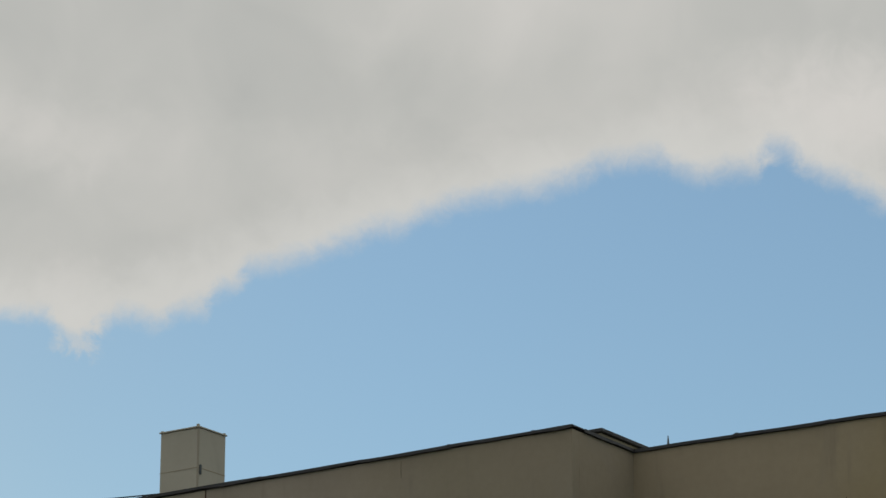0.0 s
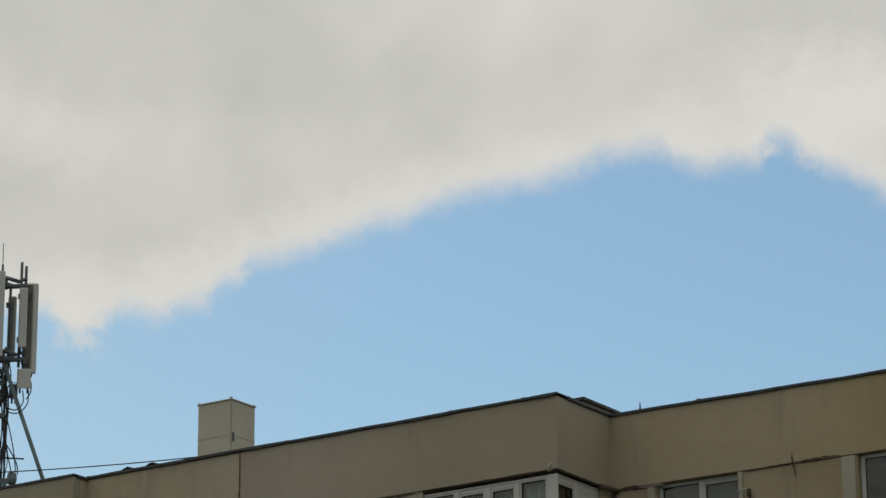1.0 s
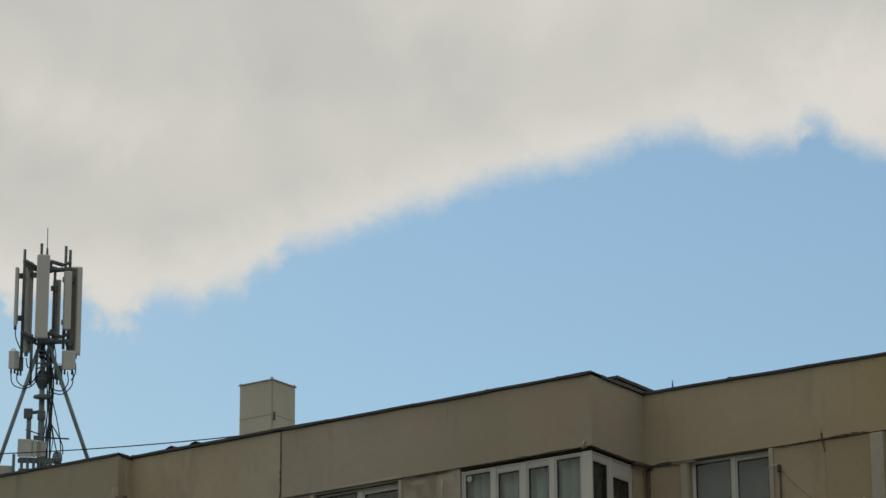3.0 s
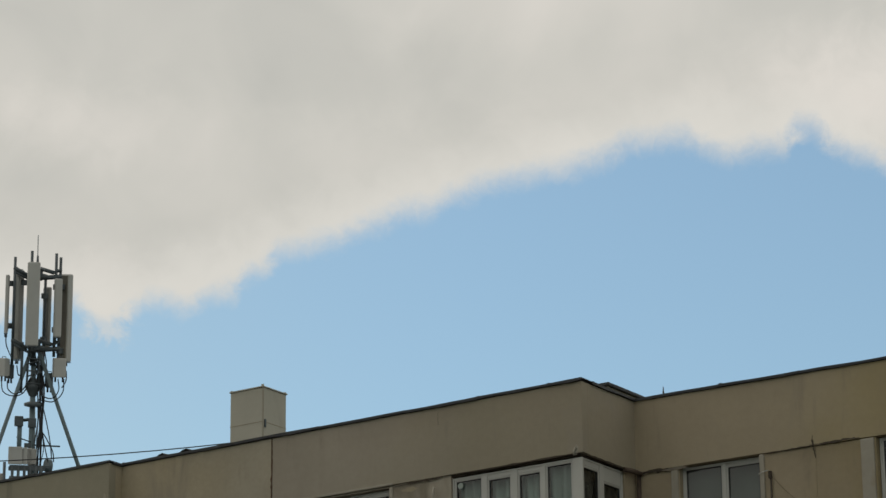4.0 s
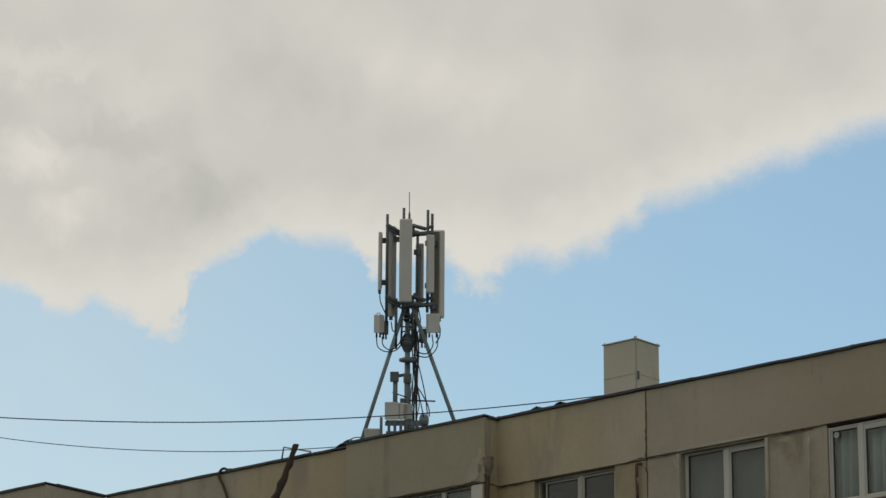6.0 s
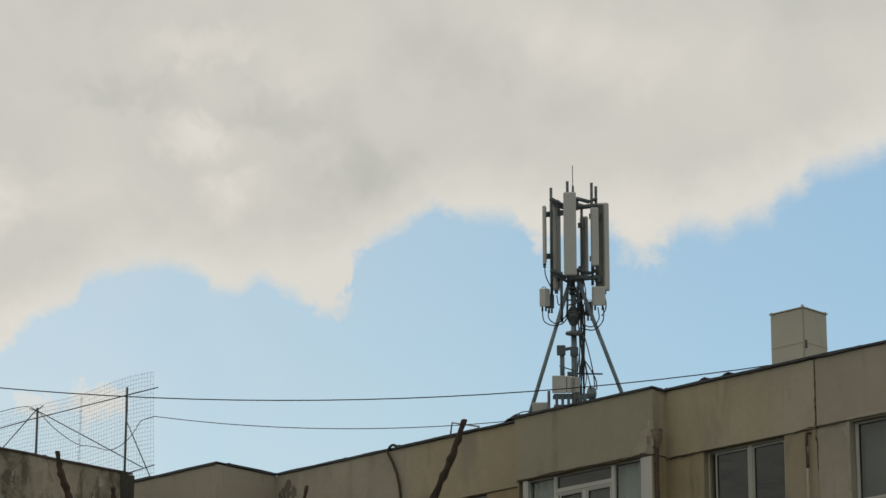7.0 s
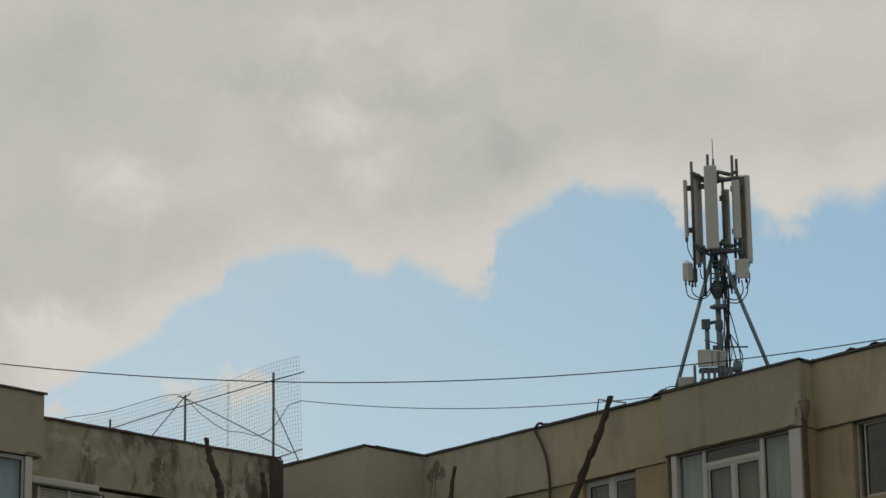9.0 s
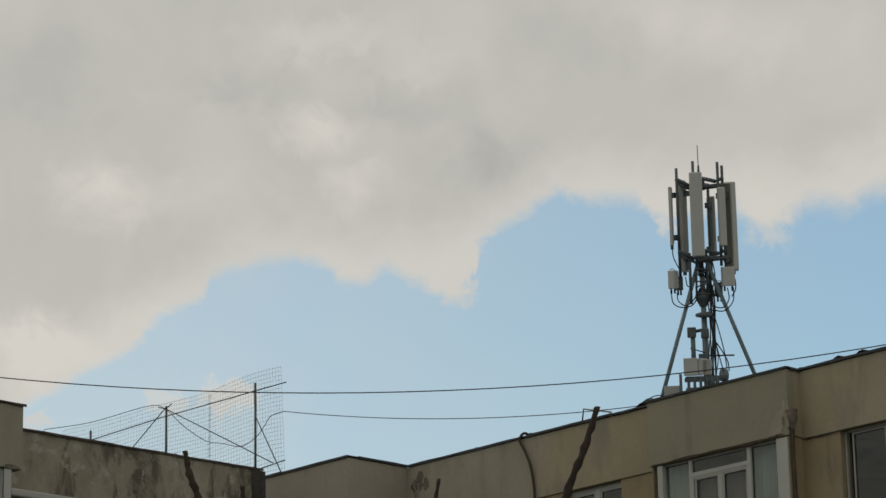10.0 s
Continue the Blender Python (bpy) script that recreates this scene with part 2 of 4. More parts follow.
PLASTER = material("beige_plaster", (0.324, 0.291, 0.230), 0.9, spread=0.11, grain=14, blotch=0.5, stain=(0.262, 0.232, 0.182), stain_at=(0.52, 0.74), bump=0.12, drift=(1.04, 0.975, 0.84), streak=(0.245, 0.216, 0.168))
PLASTER_ROSE = material("rose_grey_plaster", (0.340, 0.297, 0.242), 0.9, spread=0.08, grain=9, blotch=0.35, stain=(0.285, 0.252, 0.205), stain_at=(0.52, 0.74), bump=0.10, drift=(0.97, 0.99, 0.97), streak=(0.225, 0.198, 0.165), tone=((0.89, 0.88, 0.81), -31.5, -28.5))
PLASTER_FADED = material("faded_rose_ochre_plaster", (0.350, 0.293, 0.208), 0.9, spread=0.08, grain=9, blotch=0.35, stain=(0.29, 0.25, 0.19), stain_at=(0.54, 0.76), bump=0.10, streak=(0.235, 0.202, 0.155), tone=((0.93, 0.91, 0.74), -24.8, -21.8))
PLASTER_OLIVE = material("olive_grey_plaster", (0.296, 0.270, 0.203), 0.9, spread=0.08, grain=9, blotch=0.35, stain=(0.26, 0.24, 0.185), stain_at=(0.52, 0.74), bump=0.10, streak=(0.20, 0.185, 0.145))
PLASTER_PALE = material("pale_worn_wall_plaster", (0.318, 0.282, 0.226), 0.9, spread=0.12, grain=9, blotch=0.8, stain=(0.235, 0.203, 0.155), stain_at=(0.50, 0.70), bump=0.15, streak=(0.17, 0.148, 0.115))
PLASTER_WALL_R = material("brown_ochre_wall_plaster", (0.305, 0.252, 0.175), 0.9, spread=0.10, grain=9, blotch=0.6, stain=(0.24, 0.205, 0.155), stain_at=(0.52, 0.72), bump=0.12, streak=(0.18, 0.155, 0.118), tone=((0.93, 0.91, 0.76), -24.2, -22.2))
PLASTER_LOW = material("ochre_wall_plaster", (0.29, 0.252, 0.182), 0.9, spread=0.12, grain=12, blotch=0.7, stain=(0.20, 0.172, 0.125), stain_at=(0.52, 0.72), bump=0.12, drift=(1.08, 0.97, 0.82), streak=(0.15, 0.13, 0.10))
PLASTER_OLD = material("stained_grey_plaster", (0.292, 0.258, 0.20), 0.92, spread=0.18, grain=10, blotch=0.9, stain=(0.12, 0.104, 0.08), stain_at=(0.50, 0.63), bump=0.3, flake=(0.375, 0.345, 0.28), streak=(0.15, 0.13, 0.102))
SURROUND = material("pale_window_surround", (0.325, 0.298, 0.245), 0.85, spread=0.12, grain=10, blotch=1.5, stain=(0.28, 0.24, 0.18), stain_at=(0.55, 0.7))
PATCHED = material("pale_patched_plaster", (0.318, 0.287, 0.222), 0.92, spread=0.12, grain=9, blotch=3.5, bump=0.35)
MOULD = material("dark_mould", (0.17, 0.148, 0.118), 0.95, spread=0.3, grain=9, blotch=4, bump=0.2)
# fills the joints; also colours the painted shade lines over the glazing
MORTAR_AND_SHADE = material("dark_joint_and_shade", (0.06, 0.048, 0.036), 0.95, grain=20, blotch=2)
RUST = material("rusty_joint_mastic", (0.10, 0.06, 0.04), 0.95, grain=20, blotch=2, spread=0.3)
FLASHING = material("black_roof_flashing", (0.035, 0.036, 0.04), 0.55, spread=0.3, grain=9, blotch=1.5, bump=0.2)
FLASHING_RUSTY = material("red_brown_roof_flashing", (0.062, 0.040, 0.036), 0.6, spread=0.3, grain=9, blotch=1.5, bump=0.2)
ROOFING = material("bitumen_roofing", (0.06, 0.06, 0.06), 0.9, spread=0.25, grain=6, blotch=0.6)
PVC = material("white_window_frame", (0.42, 0.415, 0.385), 0.4, spread=0.05, grain=6, blotch=1.2, bump=0.0, spec=0.5)
PVC_DIRTY = material("grey_dusty_frame", (0.36, 0.35, 0.31), 0.5, spread=0.10, grain=7, blotch=1.5, bump=0.03, spec=0.5)
GASKET = material("black_gasket", (0.03, 0.03, 0.03), 0.6, bump=0)
GLASS = glass_material()
CURTAIN = material("grey_green_curtain", (0.33, 0.375, 0.345), 0.95, spread=0.06, grain=30, blotch=3, bump=0.05)
NET = material("pale_net_curtain", (0.38, 0.385, 0.36), 0.95, spread=0.06, grain=30, blotch=3, bump=0.05)
DRAPE = material("rose_grey_drape", (0.215, 0.165, 0.148), 0.95, spread=0.08, grain=30, blotch=3, bump=0.05)
CURTAIN_BLUE = material("pale_blue_curtain", (0.36, 0.45, 0.58), 0.95, spread=0.06, grain=30, blotch=3, bump=0.05)
CURTAIN_BROWN = material("brown_curtain", (0.065, 0.055, 0.048), 0.95, spread=0.1, grain=30, blotch=3, bump=0.05)
BLIND = material("grey_blind", (0.165, 0.175, 0.162), 0.9, spread=0.06, grain=20, blotch=2, bump=0.03)
STEEL = material("galvanised_steel", (0.138, 0.182, 0.20), 0.55, metal=0.0, spread=0.18, grain=15, blotch=2, bump=0.05)
STEEL_DARK = material("dark_weathered_steel", (0.082, 0.098, 0.108), 0.6, metal=0.1, spread=0.25, grain=15, blotch=3, bump=0.08)
RADOME = material("pale_grey_radome", (0.42, 0.42, 0.40), 0.5, spread=0.05, grain=10, blotch=1.5, bump=0.02, spec=0.4)
RADOME_BACK = material("grey_antenna_back", (0.33, 0.325, 0.31), 0.55, spread=0.1, grain=10, blotch=1.5, bump=0.04)
ANTENNA_REAR = material("dull_antenna_rear", (0.155, 0.147, 0.12), 0.6, spread=0.15, grain=9, blotch=2, bump=0.06)
CABINET = material("light_grey_cabinet", (0.42, 0.42, 0.405), 0.5, spread=0.08, grain=9, blotch=2, bump=0.03)
CABLE = material("black_cable", (0.02, 0.022, 0.025), 0.5, bump=0)
WIRE = material("grey_wire", (0.22, 0.24, 0.26), 0.5, metal=0.4, bump=0)
SHAFT = material("pale_render", (0.42, 0.40, 0.34), 0.85, spread=0.05, grain=12, blotch=0.8, stain=(0.36, 0.34, 0.29), stain_at=(0.55, 0.75), bump=0.12)
BARK = material("brown_bark", (0.052, 0.036, 0.027), 0.95, spread=0.35, grain=25, blotch=5, bump=0.8)
COATING = material("dark_bitumen_coating", (0.068, 0.06, 0.052), 0.9, spread=0.3, grain=8, blotch=1.5, bump=0.3)
CASTIRON = material("limed_cast_iron", (0.155, 0.128, 0.098), 0.9, spread=0.4, grain=16, blotch=6, bump=0.6)
RUSTPIPE = material("rusted_iron", (0.085, 0.062, 0.047), 0.85, spread=0.35, grain=14, blotch=3, bump=0.3)
DISH = material("white_dish_paint", (0.34, 0.345, 0.31), 0.5, spread=0.06, grain=8, blotch=2, bump=0.02)
BRICK = material("red_brown_brick", (0.20, 0.12, 0.09), 0.9, spread=0.25, grain=12, blotch=4, bump=0.3)
GROUND = material("asphalt_yard", (0.06, 0.058, 0.055), 0.95, spread=0.25, grain=3, blotch=0.15, stain=(0.09, 0.085, 0.07), bump=0.2)


# ---- mesh helpers ----
def part(name, bm, mat, parent=None, label=""):
    """Links a bmesh as one mesh object under a thing or a part."""
    me = bpy.data.meshes.new(name)
    bmesh.ops.recalc_face_normals(bm, faces=bm.faces)
    bm.to_mesh(me)
    bm.free()
    me.materials.append(mat)
    ob = new(name, me)
    if parent is not None:
        ob.parent = parent
    if label:
        tagged(ob, label)
    return ob


def thing(name, label, category, place=(0, 0, 0), group="", kind=""):
    return tagged_at(new(name), place, label, category, group, kind)


def tagged_at(ob, place, label, category, group="", kind=""):
    ob.matrix_world = Matrix.Translation(place)
    return tagged(ob, label, category, group, kind)


def box(bm, lo, hi, m=None, bevel=0.0):
    """Adds a box between two corners, with its edges rounded off."""
    lo, hi = Vector(lo), Vector(hi)
    c, s = (lo + hi) / 2, hi - lo
    vs = bmesh.ops.create_cube(bm, size=1.0, matrix=Matrix.Translation(c) @ Matrix.Diagonal((s.x, s.y, s.z, 1)))["verts"]
    if bevel:
        es = list({e for v in vs for e in v.link_edges})
        out = bmesh.ops.bevel(bm, geom=es, offset=bevel, segments=2, profile=0.5, affect="EDGES")
        vs = list({v for f in out["faces"] for v in f.verts} | {v for v in vs if v.is_valid})
    if m is not None:
        bmesh.ops.transform(bm, matrix=m, verts=vs)
    return vs


def boxes(*items, m=None, bevel=0.0):
    bm = bmesh.new()
    for lo, hi in items:
        box(bm, lo, hi, m, bevel)
    return bm


def tube(points, r, seg=8, bm=None, taper=None, caps=True):
    """A round bar along points; taper: the radius at its end."""
    bm = bm or bmesh.new()
    pts = [Vector(p) for p in points]
    rings = []
    up = Vector((0, 0, 1))
    side = None
    for i, p in enumerate(pts):
        d = (pts[min(i + 1, len(pts) - 1)] - pts[max(i - 1, 0)]).normalized()
        if side is None:
            side = d.cross(up if abs(d.z) < 0.9 else Vector((1, 0, 0))).normalized()
        side = (side - d * side.dot(d)).normalized()
        other = d.cross(side)
        rr = r if taper is None else r + (taper - r) * i / (len(pts) - 1)
        rings.append([bm.verts.new(p + (side * math.cos(2 * math.pi * k / seg) + other * math.sin(2 * math.pi * k / seg)) * rr) for k in range(seg)])
    for a, b in zip(rings, rings[1:]):
        for k in range(seg):
            f = bm.faces.new((a[k], a[(k + 1) % seg], b[(k + 1) % seg], b[k]))
            f.smooth = True
    if caps:
        bm.faces.new(rings[0][::-1])
        bm.faces.new(rings[-1])
    return bm


def sag(a, b, drop, n=24):
    a, b = Vector(a), Vector(b)
    return [a.lerp(b, i / n) - Vector((0, 0, 4 * drop * (i / n) * (1 - i / n))) for i in range(n + 1)]


def spline(points, n=6):
    """A smooth line through a few points."""
    p = [Vector(q) for q in points]
    p = [p[0] * 2 - p[1]] + p + [p[-1] * 2 - p[-2]]
    out = []
    for i in range(1, len(p) - 2):
        for k in range(n):
            t = k / n
            a, b, c, d = p[i - 1:i + 3]
            out.append(0.5 * ((2 * b) + (c - a) * t + (2 * a - 5 * b + 4 * c - d) * t * t + (3 * b - a - 3 * c + d) * t ** 3))
    return out + [p[-2]]


def front(plane):
    """Facade that looks towards -y: u is x, depth goes inward."""
    return Matrix.Translation((0, plane, 0))


def flank(plane):
    """Facade that looks towards +x: u is y, depth goes inward."""
    return Matrix.Translation((plane, 0, 0)) @ Matrix.Rotation(math.pi / 2, 4, "Z")


def holed(m, u0, u1, z0, z1, depth, holes=(), d0=0.0):
    """A slab of wall with openings that go through it."""
    us = sorted({u0, u1, *[h[0] for h in holes], *[h[1] for h in holes]})
    zs = sorted({z0, z1, *[h[2] for h in holes], *[h[3] for h in holes]})
    bm = bmesh.new()
    grid = {}

    def v(i, j, d):
        if (i, j, d) not in grid:
            grid[i, j, d] = bm.verts.new(m @ Vector((us[i], d0 + d * depth, zs[j])))
        return grid[i, j, d]

    def solid(i, j):
        if not (0 <= i < len(us) - 1 and 0 <= j < len(zs) - 1):
            return False
        cu, cz = (us[i] + us[i + 1]) / 2, (zs[j] + zs[j + 1]) / 2
        return not any(h[0] < cu < h[1] and h[2] < cz < h[3] for h in holes)

    for i in range(len(us) - 1):
        for j in range(len(zs) - 1):
            if not solid(i, j):
                continue
            for d in (0, 1):
                bm.faces.new([v(i, j, d), v(i + 1, j, d), v(i + 1, j + 1, d), v(i, j + 1, d)])
            for di, dj, a, b in ((-1, 0, (0, 0), (0, 1)), (1, 0, (1, 0), (1, 1)), (0, -1, (0, 0), (1, 0)), (0, 1, (0, 1), (1, 1))):
                if not solid(i + di, j + dj):
                    bm.faces.new([v(i + a[0], j + a[1], 0), v(i + b[0], j + b[1], 0), v(i + b[0], j + b[1], 1), v(i + a[0], j + a[1], 1)])
    return bm


# ---- ground ----
def grid_sheet(size, n):
    bm = bmesh.new()
    bmesh.ops.create_grid(bm, x_segments=n, y_segments=n, size=size)
    return bm


tagged(part("ground", grid_sheet(2500, 40), GROUND), "grey asphalt yard reaching the horizon", "ground", kind="structure")

# ---- the apartment building ----
TOP, HEAD, SILL = 15.6, 14.30, 12.86
building = thing("apartment_building", "beige plastered panel apartment block with white windows and dark roof edge", "building", (-38, 46, 0))
building_inverse = building.matrix_world.inverted()


def bpart(name, bm, mat, label="", parent=None):
    """A part of the building, given in world metres."""
    bm.transform(building_inverse)
    return part(name, bm, mat, parent or building, label)


def parapet(m, u0, u1, joints=(), mat=None, gap=0.01, proud=0.03, top=TOP - 0.05, lo=HEAD):
    cuts = [u0, *joints, u1]
    for k, (a, b) in enumerate(zip(cuts, cuts[1:])):
        g = gap / 2
        bm = boxes(((a + (g if k else 0), -proud, lo), (b - (g if k < len(cuts) - 2 else 0), 0.16, top)), m=m, bevel=0.004)
        bpart("parapet_panel", bm, mat or PLASTER)
    for j in joints:
        bpart("joint_backing", boxes(((j - 0.1, 0.165, lo), (j + 0.1, 0.20, top)), m=m), MORTAR_AND_SHADE)


rng = random.Random(4)


def flashing(m, u0, u1, proud=0.07, top=TOP, mat=None):
    """Overlapping black sheet strips on the parapet, a little uneven."""
    u = u0
    while u < u1 - 0.01:
        e = min(u1, u + rng.uniform(1.4, 2.3))
        if u1 - e < 0.5:
            e = u1
        lift, out = rng.uniform(-0.008, 0.008), rng.uniform(-0.01, 0.012)
        bm = bmesh.new()
        n = max(2, int((e - u) / 0.22))
        prof = ((0.24, 0.0), (-proud, 0.0), (-proud, -0.045), (-proud + 0.012, -0.045), (-proud + 0.012, -0.015), (0.24, -0.015))
        rows = []
        for i in range(n + 1):
            uu = u + (e + 0.03 - u) * i / n if e < u1 else u + (e - u) * i / n
            w = noise.noise((uu * 1.3, u0, 0.0)) * 0.012
            dip = noise.noise((uu * 2.7, u1, 3.0)) * 0.018
            rows.append([bm.verts.new(m @ Vector((uu, d - (out if d < 0 else 0), top + z + lift + w + (dip if z < -0.03 else 0)))) for d, z in prof])
        for a, b in zip(rows, rows[1:]):
            for k in range(6):
                bm.faces.new((a[k], a[(k + 1) % 6], b[(k + 1) % 6], b[k]))
        bm.faces.new(rows[0])
        bm.faces.new(rows[-1][::-1])
        if e - u > 0.5:
            box(bm, (u + 0.02, -proud - out, top + lift), (u + 0.07, 0.12, top + lift + rng.uniform(0.004, 0.016)), m)
        bpart("roof_flashing", bm, mat or FLASHING)
        u = e


def sash(m, win, a, b, c, d, set_in, bar=0.034, mat=None):
    """One glazed light: a frame with its gasket, and the pane."""
    bm = boxes(((a, set_in, c), (a + bar, set_in + 0.06, d)), ((b - bar, set_in, c), (b, set_in + 0.06, d)),
               ((a + bar, set_in, c), (b - bar, set_in + 0.06, c + bar)), ((a + bar, set_in, d - bar), (b - bar, set_in + 0.06, d)), m=m, bevel=0.008)
    bpart("sash", bm, mat or PVC, parent=win)
    g = 0.012
    bm = boxes(((a + bar, set_in + 0.012, c + bar), (a + bar + g, set_in + 0.05, d - bar)), ((b - bar - g, set_in + 0.012, c + bar), (b - bar, set_in + 0.05, d - bar)),
               ((a + bar + g, set_in + 0.012, d - bar - g), (b - bar - g, set_in + 0.05, d - bar)), m=m)
    bpart("gasket", bm, GASKET, parent=win)
    bm = boxes(((a + bar, set_in + 0.025, c + bar), (b - bar, set_in + 0.031, d - bar)), m=m)
    pane = bpart("pane", bm, GLASS, parent=win)
    pane.visible_shadow = False


def window(m, a, b, lights, top=HEAD - 0.012, bottom=SILL, set_in=0.10, mat=None, outer=0.035, bar=0.034, label="white window with dark glass"):
    """A window in the opening a..b; lights: (from, to) or (from, to, bottom, top)."""
    bm = boxes(((a, set_in, bottom), (a + outer, set_in + 0.08, top)), ((b - outer, set_in, bottom), (b, set_in + 0.08, top)),
               ((a + outer, set_in, top - outer), (b - outer, set_in + 0.08, top)), ((a + outer, set_in, bottom), (b - outer, set_in + 0.08, bottom + outer)), m=m, bevel=0.008)
    win = bpart("window", bm, mat or PVC, label)
    edges = sorted((l[0], l[1]) for l in lights)
    posts = [(p[1], q[0]) for p, q in zip(edges, edges[1:]) if q[0] - p[1] > 0.012]
    if posts:
        for p, q in posts:
            bpart("mullion", boxes(((p, set_in - 0.004, bottom + outer), (q, set_in + 0.07, top - outer)), m=m, bevel=0.006), mat or PVC, parent=win)
    for l in lights:
        c, d = (l[2], l[3]) if len(l) > 2 else (bottom + outer, top - outer)
        if top - outer - d > 0.02:
            bpart("head_panel", boxes(((l[0], set_in + 0.012, d + 0.002), (l[1], set_in + 0.065, top - outer)), m=m, bevel=0.004), mat or PVC, parent=win)
        sash(m, win, l[0], l[1], c, d, set_in + 0.01, bar, mat)
    return win


def curtain(m, a, b, z0, z1, depth, mat, label, folds=9.0, wave=0.03, seed=0):
    """A hanging cloth with uneven folds; thin but with two faces."""
    r = random.Random(seed)
    n = max(24, int((b - a) * 60))
    ph, ph2 = r.uniform(0, 6), r.uniform(0, 6)
    bm = bmesh.new()
    cols = []
    for i in range(n + 1):
        u = a + (b - a) * i / n
        s = wave * (math.sin(u * folds * 2 * math.pi / 1.0 * 0.55 + ph) + 0.5 * math.sin(u * folds * 2.3 + ph2))
        cols.append([bm.verts.new(m @ Vector((u, depth + s * k + t, z))) for t in (0, 0.006) for k, z in ((0.6, z1), (1.0, (z0 + z1) / 2), (1.25, z0))])
    for p, q in zip(cols, cols[1:]):
        for k in (0, 1, 3, 4):
            f = bm.faces.new((p[k], q[k], q[k + 1], p[k + 1]))
            f.smooth = True
        bm.faces.new((p[0], q[0], q[3], p[3]))
        bm.faces.new((p[2], q[2], q[5], p[5]))
    bm.faces.new([cols[0][k] for k in (0, 1, 2, 5, 4, 3)])
    bm.faces.new([cols[-1][k] for k in (0, 1, 2, 5, 4, 3)])
    return tagged(part("curtain", bm, mat), label, "curtain", "window curtains")


# walls: the right run, the bay's flank, the long run, the balcony bay, the left run, the corner block, the wing, its end block
TURN = Matrix.Translation((-26.70, 44.74, 0)) @ Matrix.Rotation(radians(2.1), 4, "Z") @ Matrix.Translation((26.70, 0, 0))
R, L, B, S, C = TURN, front(43.05), front(42.68), front(42.92), front(41.28)
BAY, BALC, CORN, WING, BLOCK = flank(-26.70), flank(-36.68), flank(-47.18), flank(-49.22), flank(-47.62)
TK = 0.30


def wall(m, u0, u1, holes=(), mat=None, z1=HEAD, joints=()):
    cuts = [u0, *joints, u1]
    for a, b in zip(cuts, cuts[1:]):
        hs = [h for h in holes if a <= h[0] < b]
        bpart("wall_panel", holed(m, a + (0.002 if a != u0 else 0), b - (0.002 if b != u1 else 0), 0.0, z1 - 0.012, TK, hs), mat or PLASTER_LOW)


wall(R, -26.70, -12.0, mat=PLASTER_WALL_R, holes=[(-25.85, -24.31, SILL, HEAD - 0.012), (-22.22, -20.4, SILL, HEAD - 0.012)], joints=(-23.31, -18.6))
wall(L, -36.68, -33.186, [(-35.79, -33.92, SILL, HEAD - 0.012)])
wall(L, -33.176, -26.70, [(-32.44, -30.62, SILL, HEAD - 0.012), (-29.345, -26.70, 12.93, HEAD - 0.012)], mat=PLASTER_PALE)
wall(BAY, 43.35, 44.82, [(43.35, 44.38, 12.93, HEAD - 0.012)], mat=PLASTER_WALL_R)
bpart("wall_panel", boxes(((-26.99, 43.05, 0), (-26.70, 43.35, 12.93))), PLASTER_LOW)
wall(B, -40.08, -36.68, [(-40.06, -36.70, 11.9, HEAD + 0.01)], z1=HEAD + 0.025)
wall(BALC, 42.98, 43.05, z1=HEAD + 0.025)
wall(S, -47.18, -40.08, [(-42.57, -41.13, SILL, HEAD - 0.012)], joints=(-44.6,))
wall(C, -51.0, -47.18, mat=PLASTER_ROSE)
wall(CORN, 41.58, 42.92, mat=PLASTER_ROSE)
wall(WING, 33.39, 40.65, [(34.66, 36.24, 12.7, 14.22)], mat=PLASTER_OLD)
wall(BLOCK, 18.0, 33.38, [(31.6, 33.22, 12.7, HEAD + 0.04 - 0.012)], mat=PLASTER_LOW, z1=HEAD + 0.04)
bpart("wall_panel", boxes(((-49.22, 33.10, 0), (-47.92, 33.38, HEAD + 0.035))), PLASTER_LOW)
# closing walls behind and at the ends, and the roof deck
bpart("rear_wall", boxes(((-62, 55.0, 0), (-12, 55.3, TOP - 0.05)), ((-62.3, 18, 0), (-62, 55.3, TOP - 0.05)), ((-12.3, 45.7, 0), (-12.0, 55.0, TOP - 0.05)), ((-62, 18, 0), (-47.92, 18.3, TOP - 0.05))), PLASTER_LOW)
bpart("roof", boxes(((-61.9, 18.4, 14.7), (-49.55, 40.6, 14.95)), ((-61.9, 40.6, 14.7), (-51.1, 54.9, 14.95)), ((-51.1, 41.6, 14.7), (-49.45, 54.9, 14.95)), ((-49.45, 43.4, 14.7), (-27.1, 54.9, 14.95)), ((-27.1, 46.2, 14.7), (-12.4, 54.9, 14.95)), ((-49.45, 41.6, 14.7), (-47.5, 43.4, 14.95)), ((-49.45, 18.4, 14.7), (-47.95, 33.3, 14.95))), ROOFING)
bpart("ceiling_slab", boxes(((-61.9, 18.4, 14.45), (-49.55, 40.6, 14.65)), ((-61.9, 40.6, 14.45), (-51.1, 54.9, 14.65)), ((-51.1, 41.6, 14.45), (-49.55, 54.9, 14.65)), ((-49.55, 43.36, 14.45), (-27.1, 54.9, 14.65)), ((-27.1, 46.2, 14.45), (-12.4, 54.9, 14.65))), PLASTER_LOW)

bpart("roof", boxes(((-27.1, 0.31, 14.7), (-12.4, 2.2, 14.94)), ((-27.1, 0.31, 14.45), (-12.4, 2.2, 14.64)), m=R), ROOFING)

